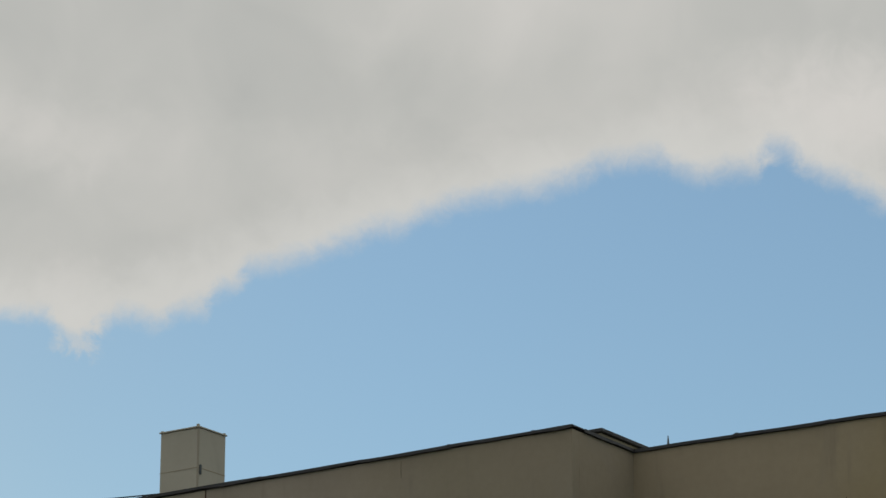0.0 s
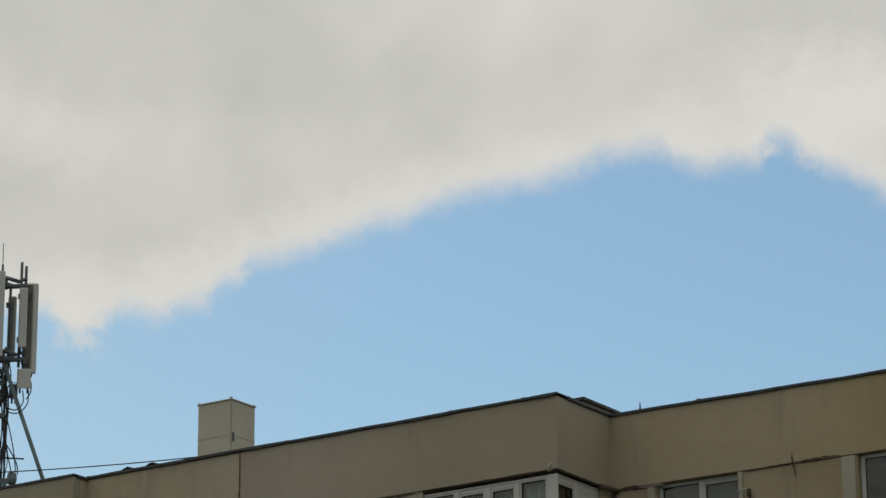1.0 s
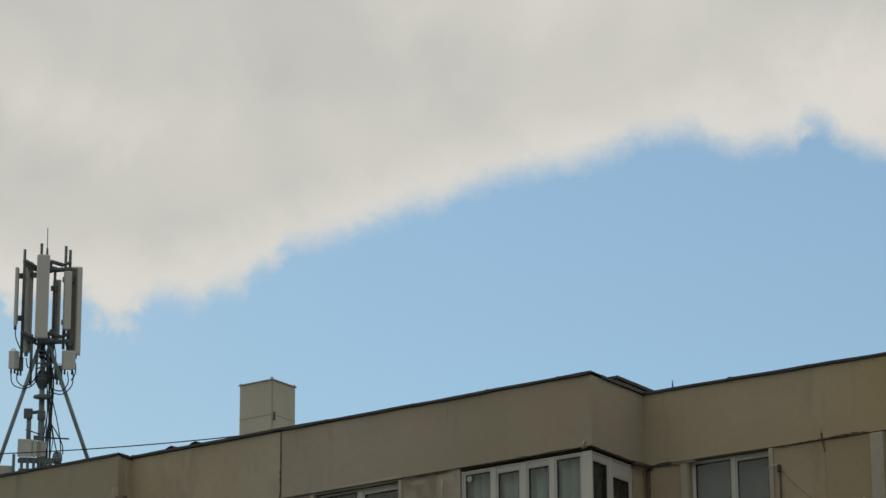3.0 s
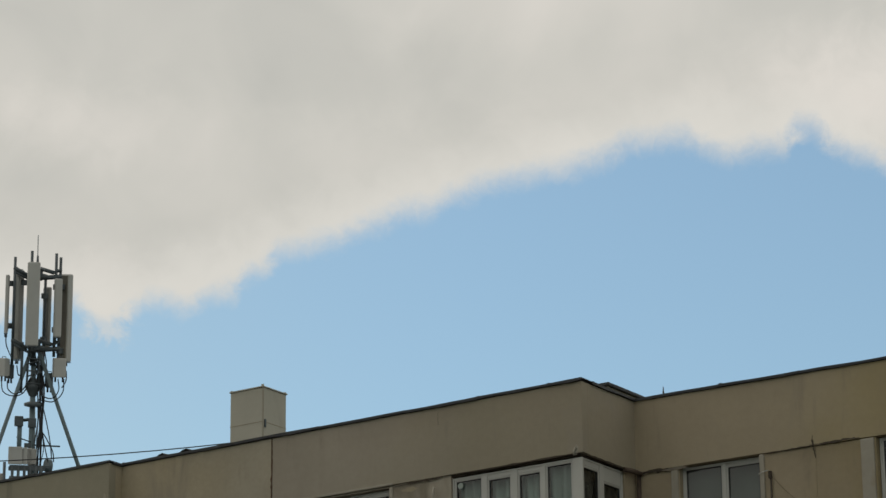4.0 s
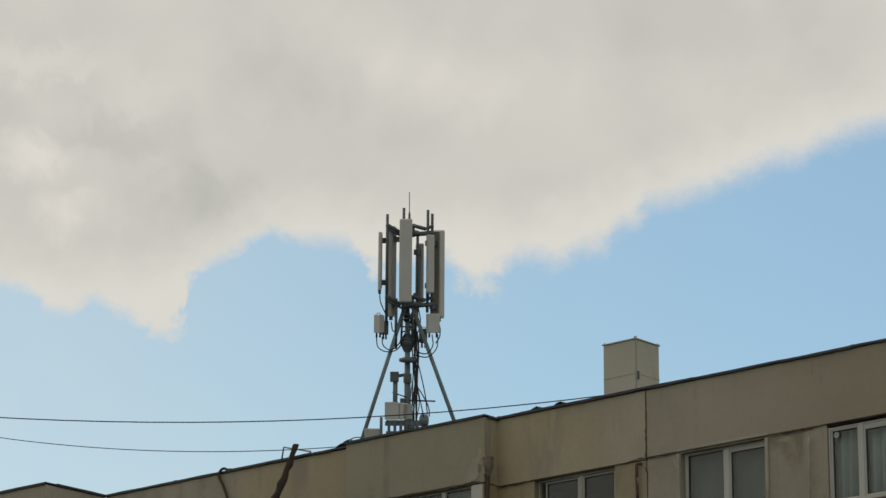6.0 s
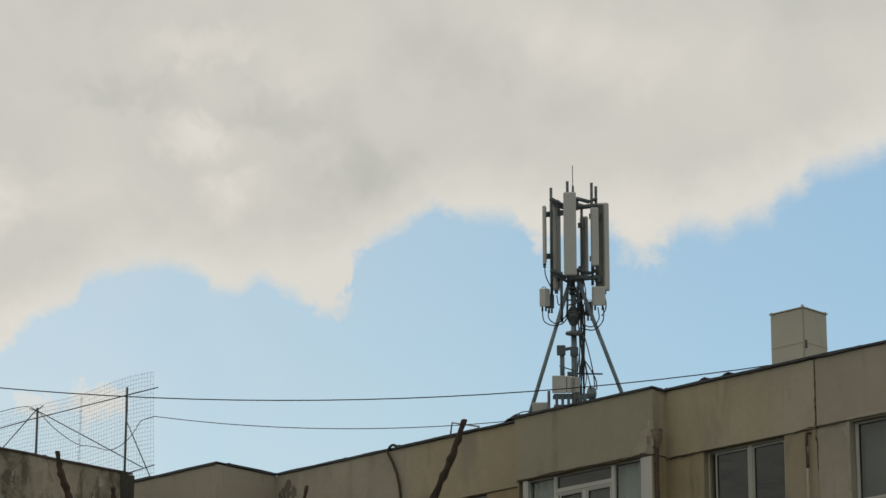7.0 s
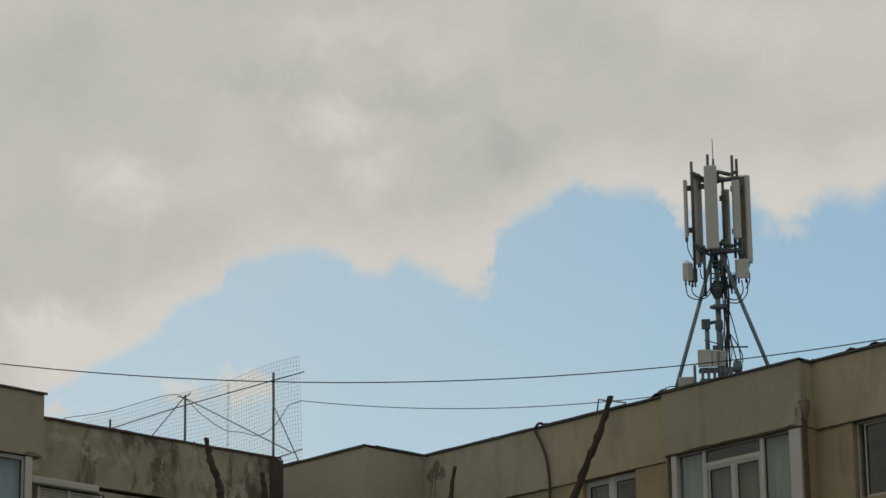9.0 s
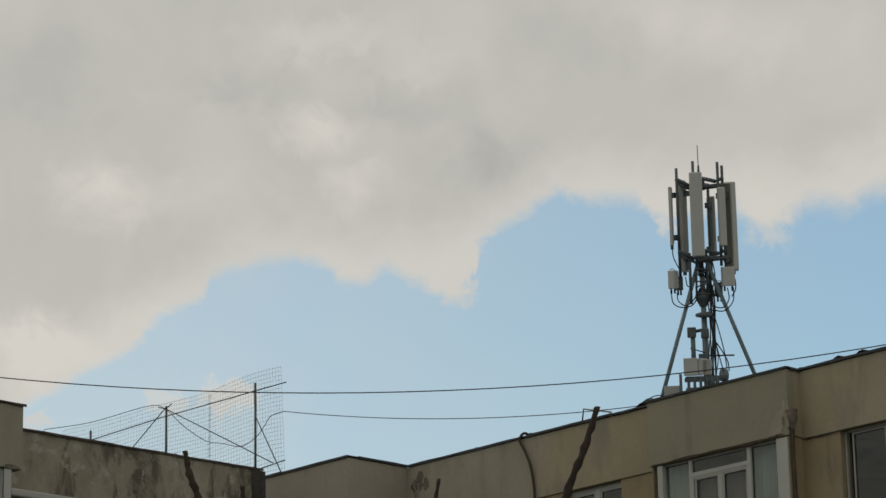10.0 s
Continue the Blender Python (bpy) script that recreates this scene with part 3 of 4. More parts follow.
# parapet bands
parapet(R, -26.80, -12.0, (-18.6,), mat=PLASTER_FADED)
parapet(L, -36.76, -33.195, gap=0.0)
parapet(L, -33.165, -26.67, mat=PLASTER_ROSE, lo=HEAD + 0.03)
# dark strip put in as the shade gap over the bay's front lights
bpart("joint_backing", boxes(((-29.35, 0.03, HEAD - 0.01), (-26.74, 0.2, HEAD + 0.06)), m=L), MORTAR_AND_SHADE)
bpart("joint_mortar", boxes(((-33.16, 0.004, HEAD - 0.01), (-29.352, 0.2, HEAD + 0.028)), m=L), PLASTER_PALE)
# the same painted shade gap, carried round the bay's flank
bpart("joint_backing", boxes(((43.28, 0.03, HEAD - 0.01), (44.74, 0.2, HEAD + 0.06)), m=BAY), MORTAR_AND_SHADE)
bpart("expansion_joint", boxes(((-33.21, 0.02, HEAD), (-33.15, 0.15, TOP - 0.06)), m=L), RUST, "rust-brown open expansion joint")
parapet(BAY, 43.21, 44.95, mat=PLASTER_ROSE, lo=HEAD + 0.02)
parapet(B, -40.13, -36.65, lo=HEAD + 0.025, mat=PLASTER_OLIVE)
parapet(BALC, 42.84, 43.17, lo=HEAD + 0.025)
parapet(S, -47.30, -40.08)
parapet(C, -51.0, -47.15, mat=PLASTER_ROSE)
parapet(CORN, 41.44, 43.04, mat=PLASTER_ROSE)
parapet(WING, 33.61, 40.65, mat=PLASTER_OLD, lo=HEAD + 0.06)
parapet(BLOCK, 18.0, 33.60, mat=PLASTER_OLIVE, lo=HEAD + 0.04)
bpart("parapet_return", boxes(((-49.2, 33.20, HEAD + 0.045), (-47.79, 33.60, TOP - 0.05))), PLASTER_OLD)
bpart("parapet_return", boxes(((-40.08, 42.84, HEAD), (-39.9, 43.1, TOP - 0.06))), PLASTER)

flashing(R, -26.64, -12.0)
flashing(L, -36.64, -26.64)
flashing(BAY, 43.3, 44.90)
flashing(B, -40.18, -36.62)
bpart("roof_flashing", boxes(((-36.95, 42.72, TOP - 0.06), (-36.605, 43.22, TOP - 0.012)), bevel=0.006), FLASHING)
flashing(S, -47.19, -40.15)
flashing(C, -51.0, -47.12)
flashing(CORN, 41.53, 42.98)
flashing(WING, 33.70, 40.72, top=TOP - 0.01, mat=FLASHING_RUSTY)
flashing(BLOCK, 18.0, 33.65, mat=FLASHING_RUSTY)

# ---- windows ----
def lights_to(top, *spans, bottom=SILL + 0.035):
    """Lights of a window, each with its own head: (from, to, head) or (from, to)."""
    return [(q[0], q[1], bottom, q[2] if len(q) > 2 else top) for q in spans]


window(L, -32.43, -30.63, lights_to(14.283, (-32.40, -31.57), (-31.47, -30.69, 14.215)))
window(L, -35.775, -33.94, lights_to(14.24, (-35.61, -34.83), (-34.74, -33.99)), mat=PVC_DIRTY)
window(R, -25.845, -24.32, lights_to(14.275, (-25.815, -25.085), (-25.025, -24.37, 14.225)))
window(R, -22.21, -20.42, lights_to(14.27, (-22.175, -21.4), (-21.3, -20.48)))
window(S, -42.555, -41.145, lights_to(14.20, (-42.51, -41.93), (-41.79, -41.2)))
bpart("window_sill", boxes(((-22.34, -0.09, 12.83), (-20.38, 0.10, 12.875)), m=R, bevel=0.006), PVC)
# the glazed bay: fixed outer lights and two casements in front, two lights round the corner
window(L, -29.335, -26.915, lights_to(14.232, (-29.295, -28.725), (-28.63, -28.14, 14.17), (-28.015, -27.545, 14.165), (-27.455, -26.915), bottom=12.99), top=HEAD - 0.035, bottom=12.95, set_in=0.03, label="white four-light glazed bay with grey-green curtains")
window(BAY, 43.10, 44.37, [(43.108, 43.63, 12.99, 14.14), (43.75, 44.325, 12.99, 13.985)], bottom=12.95, top=HEAD - 0.035, set_in=0.03, label="white two-light flank of the glazed bay")
bpart("corner_post", boxes(((-26.91, 43.07, 12.95), (-26.715, 43.10, HEAD - 0.035)), bevel=0.008), PVC, "wide white corner post")
bpart("window_sill", boxes(((-29.36, -0.09, 12.90), (-26.72, 0.04, 12.945)), m=L, bevel=0.006), PVC_DIRTY)
bpart("trickle_vent", tube([(-29.17, 43.075, 14.12), (-29.17, 43.085, 14.12)], 0.055, 14), CURTAIN)
# the balcony glazing: curtained sides, a transom light over two casements
window(B, -39.99, -36.75, [(-39.865, -39.20, 11.94, 14.29), (-39.13, -37.75, 14.04, 14.29), (-37.665, -37.03, 11.94, 14.29)], top=HEAD + 0.005, bottom=11.9, set_in=0.05, bar=0.016, outer=0.012, mat=PVC, label="balcony glazing with net curtains and white casements")
window(B, -39.125, -37.755, [(-39.06, -38.465, 11.99, 13.93), (-38.37, -37.765, 11.99, 13.93)], top=13.96, bottom=11.95, set_in=0.045, mat=PVC)
bpart("transom_rail", boxes(((-39.19, 0.042, 13.965), (-37.67, 0.12, 14.036)), m=B, bevel=0.006), PVC)
bpart("end_post", boxes(((-36.985, -0.01, 11.9), (-36.71, 0.14, HEAD + 0.005)), m=B, bevel=0.01), PVC, "wide white end post")
bpart("end_post", boxes(((-39.95, -0.01, 11.9), (-39.815, 0.14, HEAD + 0.005)), m=B, bevel=0.01), PVC)
# the wing's shuttered window and the end block's glazing
window(BLOCK, 31.7, 33.22, [(31.76, 32.52), (32.60, 33.205)], top=HEAD + 0.02, bottom=12.7, set_in=0.04, label="white window with pale blue curtains")
bpart("end_post", boxes(((33.21, -0.012, 12.7), (33.375, -0.002, HEAD + 0.025)), m=BLOCK, bevel=0.01), PVC)
shutter = bpart("roller_shutter", boxes(((34.41, -0.13, 14.215), (36.03, 0.05, 14.365)), m=WING, bevel=0.03), PVC, "white roller shutter box and slats")
for k in range(12):
    z = 14.19 - 0.055 * k
    bpart("slat", boxes(((34.68, 0.01, z - 0.05), (35.34, 0.03, z)), m=WING, bevel=0.008), PVC_DIRTY, parent=shutter)
    bpart("slat", boxes(((35.42, 0.01, z - 0.05), (36.13, 0.03, z)), m=WING, bevel=0.008), PVC_DIRTY, parent=shutter)
bpart("guide_rail", boxes(((34.63, -0.01, 12.7), (34.69, 0.04, 14.2)), ((35.34, -0.01, 12.7), (35.42, 0.04, 14.2)), ((36.13, -0.01, 12.7), (36.18, 0.04, 14.2)), m=WING), PVC, parent=shutter)

# plaster surrounds, pale and chipped
for m, a, b in ((R, -26.0, -25.87), (R, -24.335, -24.25), (R, -22.49, -22.25), (L, -30.62, -30.55), (L, -32.52, -32.45)):
    bpart("window_surround", boxes(((a, -0.035, 11.5), (b, 0.02, HEAD - 0.015)), m=m, bevel=0.012), SURROUND)
bpart("window_surround", boxes(((-32.50, -0.043, HEAD + 0.022), (-30.55, -0.028, HEAD + 0.062)), m=L, bevel=0.006), SURROUND)

for a, b, n in ((-29.28, -28.7, 1), (-28.64, -28.12, 2), (-28.03, -27.52, 3), (-27.48, -26.95, 4)):
    curtain(L, a, b, SILL, HEAD, 0.20, CURTAIN, "grey-green curtain behind the bay window", 9 + n % 2, 0.045, n)
curtain(BAY, 43.2, 43.62, SILL, HEAD, 0.16, CURTAIN_BROWN, "dark brown curtain in the flank of the bay", 10, 0.015, 5)
curtain(BAY, 43.66, 44.34, SILL, HEAD, 0.16, CURTAIN_BROWN, "dark brown curtain in the flank of the bay", 10, 0.015, 15)
curtain(L, -32.75, -31.62, SILL, HEAD, 0.36, BLIND, "dim grey curtain behind a closed window", 6, 0.02, 6)
curtain(L, -31.5, -30.72, SILL, HEAD, 0.34, BLIND, "dim grey curtain behind a closed window", 7, 0.015, 7)
curtain(R, -26.15, -24.4, SILL, HEAD, 0.38, BLIND, "plain grey blind behind a closed window", 1.2, 0.006, 8)
curtain(B, -39.98, -39.18, 11.9, HEAD, 0.17, NET, "pale net curtain in the balcony glazing", 11, 0.026, 9)
curtain(B, -37.66, -36.98, 11.9, HEAD, 0.17, NET, "pale net curtain in the balcony glazing", 11, 0.026, 10)
curtain(B, -39.06, -38.46, 11.9, 13.92, 0.2, DRAPE, "dull rose-grey curtain behind the balcony casement", 8, 0.02, 16)
curtain(B, -38.4, -37.78, 11.9, 13.92, 0.2, DRAPE, "dull rose-grey curtain behind the balcony casement", 8, 0.02, 17)
curtain(BLOCK, 31.75, 33.22, 12.7, HEAD, 0.20, CURTAIN_BLUE, "pale blue curtain behind the end window", 12, 0.02, 11)
curtain(S, -42.5, -41.9, SILL, HEAD, 0.34, BLIND, "dim grey curtain behind a closed window", 7, 0.015, 12)

# ---- fixtures on the facade ----
# rainwater head with its pipe in the re-entrant corner
def rainwater_bowl():
    """A cast bowl, swelling under its rim and drawn in to the pipe, crusted with lime."""
    bm = bmesh.new()
    rings = []
    for z, r in ((14.79, 0.10), (14.76, 0.108), (14.72, 0.096), (14.67, 0.102), (14.61, 0.098), (14.56, 0.085), (14.51, 0.062), (14.46, 0.042), (14.42, 0.038)):
        ring = []
        for k in range(18):
            a = k * math.pi / 9
            rr = r * (1 + 0.16 * noise.noise((math.cos(a) * 2, math.sin(a) * 2, z * 14)))
            ring.append(bm.verts.new((-36.605 + rr * math.cos(a), 42.71 + rr * math.sin(a), z + 0.012 * noise.noise((math.cos(a) * 3, math.sin(a) * 3, z)))))
        rings.append(ring)
    for p, q in zip(rings, rings[1:]):
        for k in range(18):
            bm.faces.new((p[k], q[k], q[(k + 1) % 18], p[(k + 1) % 18])).smooth = True
    bm.faces.new(rings[0])
    bm.faces.new(rings[-1][::-1])
    return bm


bpart("rainwater_head", rainwater_bowl(), CASTIRON, "crusted cast rainwater head")
bpart("downpipe", tube(spline([(-36.605, 42.71, 14.5), (-36.61, 42.71, 14.35), (-36.625, 42.72, 14.2), (-36.63, 42.72, 13.9), (-36.63, 42.74, 12.0), (-36.63, 42.74, 0.0)]), 0.038, 10), RUSTPIPE)
bpart("broken_edge", tube(spline([(-36.64, 42.64, 14.95), (-36.645, 42.64, 14.85), (-36.64, 42.64, 14.75), (-36.645, 42.64, 14.6), (-36.64, 42.64, 14.45)]), 0.022, 6), PATCHED)
bpart("downpipe", tube(spline([(-43.70, 43.1, 15.62), (-43.70, 42.88, 15.655), (-43.78, 42.83, 15.52), (-43.64, 42.83, 15.28), (-43.50, 42.83, 14.97), (-43.42, 42.83, 14.6), (-43.40, 42.83, 14.2), (-43.40, 42.83, 12.0)]), 0.027, 10), MORTAR_AND_SHADE, "bent rusty pipe hanging over the parapet")
bpart("duct", boxes(((40.42, -0.05, 0.0), (40.655, -0.031, TOP - 0.06)), ((40.657, -0.05, 0.0), (40.78, 0.25, TOP - 0.06)), m=WING, bevel=0.006), COATING, "dark bitumen-coated strip at the wing's end")
bpart("pipe_stub", tube(spline([(-33.30, 43.03, 14.24), (-33.36, 42.98, 14.22), (-33.37, 42.98, 14.12), (-33.36, 42.98, 13.6)]), 0.028, 8), RUSTPIPE)
bpart("pipe_stub", tube([(-33.36, 42.98, 13.98), (-33.36, 42.98, 11.6)], 0.022, 8), SURROUND)
bpart("pipe_stub", tube([(-24.13, 44.80, 13.86), (-24.13, 44.80, 11.0)], 0.017, 8), MORTAR_AND_SHADE, "dark cable conduit")
bpart("wall_cable", tube(spline([(-24.12, 44.80, 13.9), (-23.86, 44.82, 13.6), (-23.4, 44.84, 13.2), (-23.05, 44.85, 13.02), (-22.65, 44.83, 12.95)]), 0.0028, 6), RUSTPIPE)
bpart("conduit_box", boxes(((-24.165, 44.765, 13.85), (-24.11, 44.82, 13.98)), bevel=0.01), MORTAR_AND_SHADE)
bpart("conduit_clip", tube([(-24.34, 44.77, 13.95), (-24.25, 44.74, 13.97), (-24.15, 44.75, 13.985)], 0.009, 6), PVC)
bpart("pipe_stub", tube([(-29.66, 42.98, 14.14), (-29.66, 42.96, 14.0), (-29.67, 42.96, 12.0)], 0.022, 8), SURROUND)
bpart("bay_spout", tube([(-26.66, 44.3, 14.28), (-26.58, 44.45, 14.27), (-26.56, 44.7, 14.26)], 0.045, 8), RUSTPIPE)
bpart("downpipe", tube([(-26.62, 44.72, 14.28), (-26.62, 44.72, 0.0)], 0.04, 8), RUSTPIPE)
bpart("corner_hook", tube([(-26.80, 43.0, 14.42), (-26.83, 42.99, 14.36), (-26.83, 42.99, 14.29)], 0.02, 6), SURROUND)
for k, x in enumerate((-46.94, -46.80)):
    bpart("loose_cable", tube(spline([(x + 0.03, 42.87, 15.2 - 0.03 * k), (x, 42.87, 15.14), (x - 0.05 * (k - 1), 42.87, 15.0), (x - 0.02, 42.87, 14.6), (x, 42.87, 12.5)]), 0.012, 6), SURROUND)
# brick apron under the bay, and a rail end
bpart("brick_apron", boxes(((-29.1, -0.05, 11.8), (-26.72, -0.004, 12.89)), m=L), BRICK)

# cracks along the joints, painted shade lines over the glazing, broken and patched plaster
def crack(m, pts, w, mat, d=-0.034, seed=0, name="crack"):
    """A ragged ribbon, 3 mm thick, that follows a joint or draws a line of shade."""
    r = random.Random(seed)
    line = spline([(u, d, z + 0.035) for u, z in pts], 5)
    bm = bmesh.new()
    rows = []
    for i, p in enumerate(line):
        q = line[min(i + 1, len(line) - 1)] - line[max(i - 1, 0)]
        n = Vector((-q.z, 0, q.x)).normalized()
        half = w * (0.25 + 0.75 * r.random()) * (0.3 + 0.7 * math.sin(math.pi * (i + 0.5) / len(line)))
        jag = n * r.uniform(-0.3, 0.3) * w
        rows.append([bm.verts.new(m @ (p + jag + n * s * half + Vector((0, t, 0)))) for s, t in ((-1, 0), (1, 0), (1, 0.006), (-1, 0.006))])
    for a, b in zip(rows, rows[1:]):
        for k in range(4):
            bm.faces.new((a[k], a[(k + 1) % 4], b[(k + 1) % 4], b[k]))
    bm.faces.new(rows[0])
    bm.faces.new(rows[-1])
    return bpart(name, bm, mat)


def blot(m, u, z, ru, rz, mat, seed, d=-0.033, name="plaster_patch", lean=0.0):
    """A thin flake of plaster with a ragged outline."""
    r = random.Random(seed)
    n = 44
    bm = bmesh.new()
    ring = []
    for k in range(n):
        a = 2 * math.pi * k / n
        f = 0.78 + 0.34 * noise.noise((math.cos(a) * 1.6, math.sin(a) * 1.6, seed * 1.7)) + 0.16 * noise.noise((math.cos(a) * 5, math.sin(a) * 5, seed * 2.3)) + r.uniform(-0.04, 0.04)
        x, y = math.cos(a) * ru * f, math.sin(a) * rz * f
        ring.append((u + x + lean * y, z + y))
    top = [bm.verts.new(m @ Vector((a, d, b))) for a, b in ring]
    low = [bm.verts.new(m @ Vector((a, d + 0.006, b))) for a, b in ring]
    bm.faces.new(top)
    bm.faces.new(low[::-1])
    for k in range(n):
        bm.faces.new((top[k], top[(k + 1) % n], low[(k + 1) % n], low[k]))
    return bpart(name, bm, mat)


crack(L, [(-33.18, 15.5), (-33.17, 15.1), (-33.185, 14.7), (-33.18, 14.45), (-33.21, 14.3)], 0.022, RUST, seed=1)
crack(L, [(-33.75, 14.245), (-33.45, 14.28), (-33.2, 14.29), (-32.9, 14.265), (-32.52, 14.27)], 0.017, MORTAR_AND_SHADE, seed=2)
crack(L, [(-33.2, 14.24), (-33.21, 14.1), (-33.18, 13.95), (-33.19, 13.5)], 0.018, MORTAR_AND_SHADE, d=-0.004, seed=3)
crack(L, [(-30.5, 14.25), (-30.0, 14.275), (-29.75, 14.27), (-29.5, 14.29)], 0.02, MORTAR_AND_SHADE, seed=4)
crack(L, [(-36.6, 14.22), (-36.2, 14.25), (-35.7, 14.26)], 0.018, MORTAR_AND_SHADE, seed=5)
crack(R, [(-26.6, 14.235), (-26.3, 14.25), (-26.05, 14.245)], 0.05, MORTAR_AND_SHADE, seed=6)
crack(R, [(-24.2, 14.25), (-23.8, 14.262), (-23.4, 14.27)], 0.018, MORTAR_AND_SHADE, seed=7)
crack(R, [(-23.35, 14.44), (-23.34, 14.3), (-23.33, 14.2), (-23.30, 14.05)], 0.028, MORTAR_AND_SHADE, seed=8)
crack(R, [(-23.4, 14.275), (-23.0, 14.28), (-22.75, 14.285), (-22.5, 14.28)], 0.026, MORTAR_AND_SHADE, seed=9)
crack(S, [(-45.2, 14.22), (-44.6, 14.27), (-44.0, 14.26), (-43.3, 14.27)], 0.016, MORTAR_AND_SHADE, seed=10)
# these three ribbons paint the parapet's shade above the balcony and bay glazing
crack(B, [(-40.05, 14.30), (-39.0, 14.30), (-37.8, 14.30), (-36.75, 14.31)], 0.045, MORTAR_AND_SHADE, seed=12)
crack(L, [(-29.2, 14.285), (-28.4, 14.285), (-27.5, 14.285), (-26.72, 14.285)], 0.022, MORTAR_AND_SHADE, seed=13)
crack(BAY, [(43.1, 14.28), (43.6, 14.275), (44.2, 14.27), (44.7, 14.265)], 0.026, MORTAR_AND_SHADE, seed=14)
crack(L, [(-29.58, 15.45), (-29.585, 15.3), (-29.58, 15.2)], 0.006, MOULD, seed=16)
blot(B, -36.85, 14.62, 0.20, 0.34, PATCHED, 31, lean=0.55)
blot(B, -36.74, 14.86, 0.045, 0.16, PATCHED, 32, d=-0.038)
blot(B, -36.98, 14.45, 0.26, 0.12, PATCHED, 37, d=-0.036, lean=0.8)
blot(B, -36.77, 14.60, 0.04, 0.12, MOULD, 33, d=-0.038)
blot(R, -25.9, 14.27, 0.30, 0.035, MOULD, 34, d=-0.036)
blot(R, -22.95, 14.31, 0.14, 0.028, MORTAR_AND_SHADE, 35, d=-0.036)
blot(BLOCK, 33.35, 14.37, 0.22, 0.05, MOULD, 36, d=-0.034)
blot(L, -26.80, 14.38, 0.05, 0.10, SURROUND, 24)
blot(L, -32.55, 14.12, 0.05, 0.14, SURROUND, 25, d=-0.003, lean=-0.5)
blot(L, -30.2, 14.2, 0.22, 0.05, PLASTER, 26, d=-0.003)
blot(S, -46.78, 15.28, 0.14, 0.17, MOULD, 71)
blot(S, -46.95, 15.13, 0.12, 0.15, MOULD, 72, d=-0.034)
blot(S, -46.60, 15.13, 0.11, 0.16, MOULD, 73, d=-0.035)
blot(S, -46.78, 15.12, 0.10, 0.12, MOULD, 74, d=-0.036)

# a bracket standing on the roof edge
bracket = thing("cable_bracket", "grey steel bracket bolted to the roof edge", "bracket", (-41.7, 43.0, 15.6))


def at_thing(ob, bm):
    bm.transform(ob.matrix_world.inverted())
    return bm


part("frame", at_thing(bracket, tube([(-42.16, 42.95, 15.55), (-42.10, 42.95, 15.86), (-41.36, 42.95, 15.66), (-41.36, 42.95, 15.55)], 0.018, 6)), WIRE, bracket)

# satellite dish on a wall arm
dish = thing("satellite_dish", "off-white satellite dish on a wall arm", "satellite dish", (-22.69, 44.88, 12.68))


def bowl(radius, deep, rings=8, seg=32):
    bm = bmesh.new()
    prev = None
    for side in (0, 1):
        loops = []
        for i in range(rings + 1):
            r = radius * i / rings
            z = deep * (i / rings) ** 2 - 0.012 * side
            loops.append([bm.verts.new((r * math.cos(2 * math.pi * k / seg), r * math.sin(2 * math.pi * k / seg) * 1.06, z)) for k in range(seg)] if i else [bm.verts.new((0, 0, z))])
        for a, b in zip(loops, loops[1:]):
            for k in range(seg):
                f = bm.faces.new((a[k % len(a)], b[k], b[(k + 1) % seg]) if len(a) == 1 else (a[k], b[k], b[(k + 1) % seg], a[(k + 1) % seg]))
                f.smooth = True
        if prev:
            for k in range(seg):
                bm.faces.new((prev[k], prev[(k + 1) % seg], loops[-1][(k + 1) % seg], loops[-1][k]))
        prev = loops[-1]
    return bm


b = bowl(0.44, 0.08)
facing = Vector((math.sin(radians(224)) * math.cos(radians(10)), math.cos(radians(224)) * math.cos(radians(10)), math.sin(radians(10))))
b.transform(Matrix.Translation((0.22, -0.42, -0.03)) @ facing.to_track_quat("Z", "Y").to_matrix().to_4x4())
part("reflector", b, DISH, dish)
part("arm", tube([(0.15, 0.0, -0.1), (0.1, -0.25, -0.1), (-0.03, -0.36, 0.0)], 0.022, 8), STEEL, dish)
part("feed_arm", tube([(-0.05, -0.42, -0.34), (-0.36, -0.62, -0.12)], 0.012, 6), STEEL, dish)
part("feed_horn", tube([(-0.36, -0.62, -0.12), (-0.30, -0.58, -0.05)], 0.03, 10), CABINET, dish)

# ---- on the roof ----
# plastered shaft with corner trims and a thin lid
X0, X1, Y0, Y1 = -36.10, -35.31, 45.5, 46.22
shaft = bpart("ventilation_shaft", boxes(((X0, Y0, 14.95), (X1, Y1, 17.40)), bevel=0.012), SHAFT, "pale plastered ventilation shaft")
bpart("lid", boxes(((X0 - 0.02, Y0 - 0.02, 17.40), (X1 + 0.02, Y1 + 0.02, 17.425)), bevel=0.006), SHAFT, parent=shaft)
bpart("seam", boxes(((X0 - 0.003, Y0 - 0.004, 16.725), (X1 + 0.004, Y1 + 0.003, 16.735))), PLASTER, parent=shaft)
bpart("corner_trim", boxes(((X1 - 0.02, Y0 - 0.006, 14.95), (X1 + 0.006, Y0 + 0.02, 17.40))), SURROUND, parent=shaft)
bpart("latch", boxes(((X1 + 0.002, Y0 + 0.03, 16.62), (X1 + 0.03, Y0 + 0.07, 16.78)), bevel=0.006), STEEL_DARK, parent=shaft)
bpart("conduit", tube([(X0 - 0.03, Y0 + 0.1, 14.95), (X0 - 0.03, Y0 + 0.1, 17.08)], 0.025, 8), SHAFT, parent=shaft)
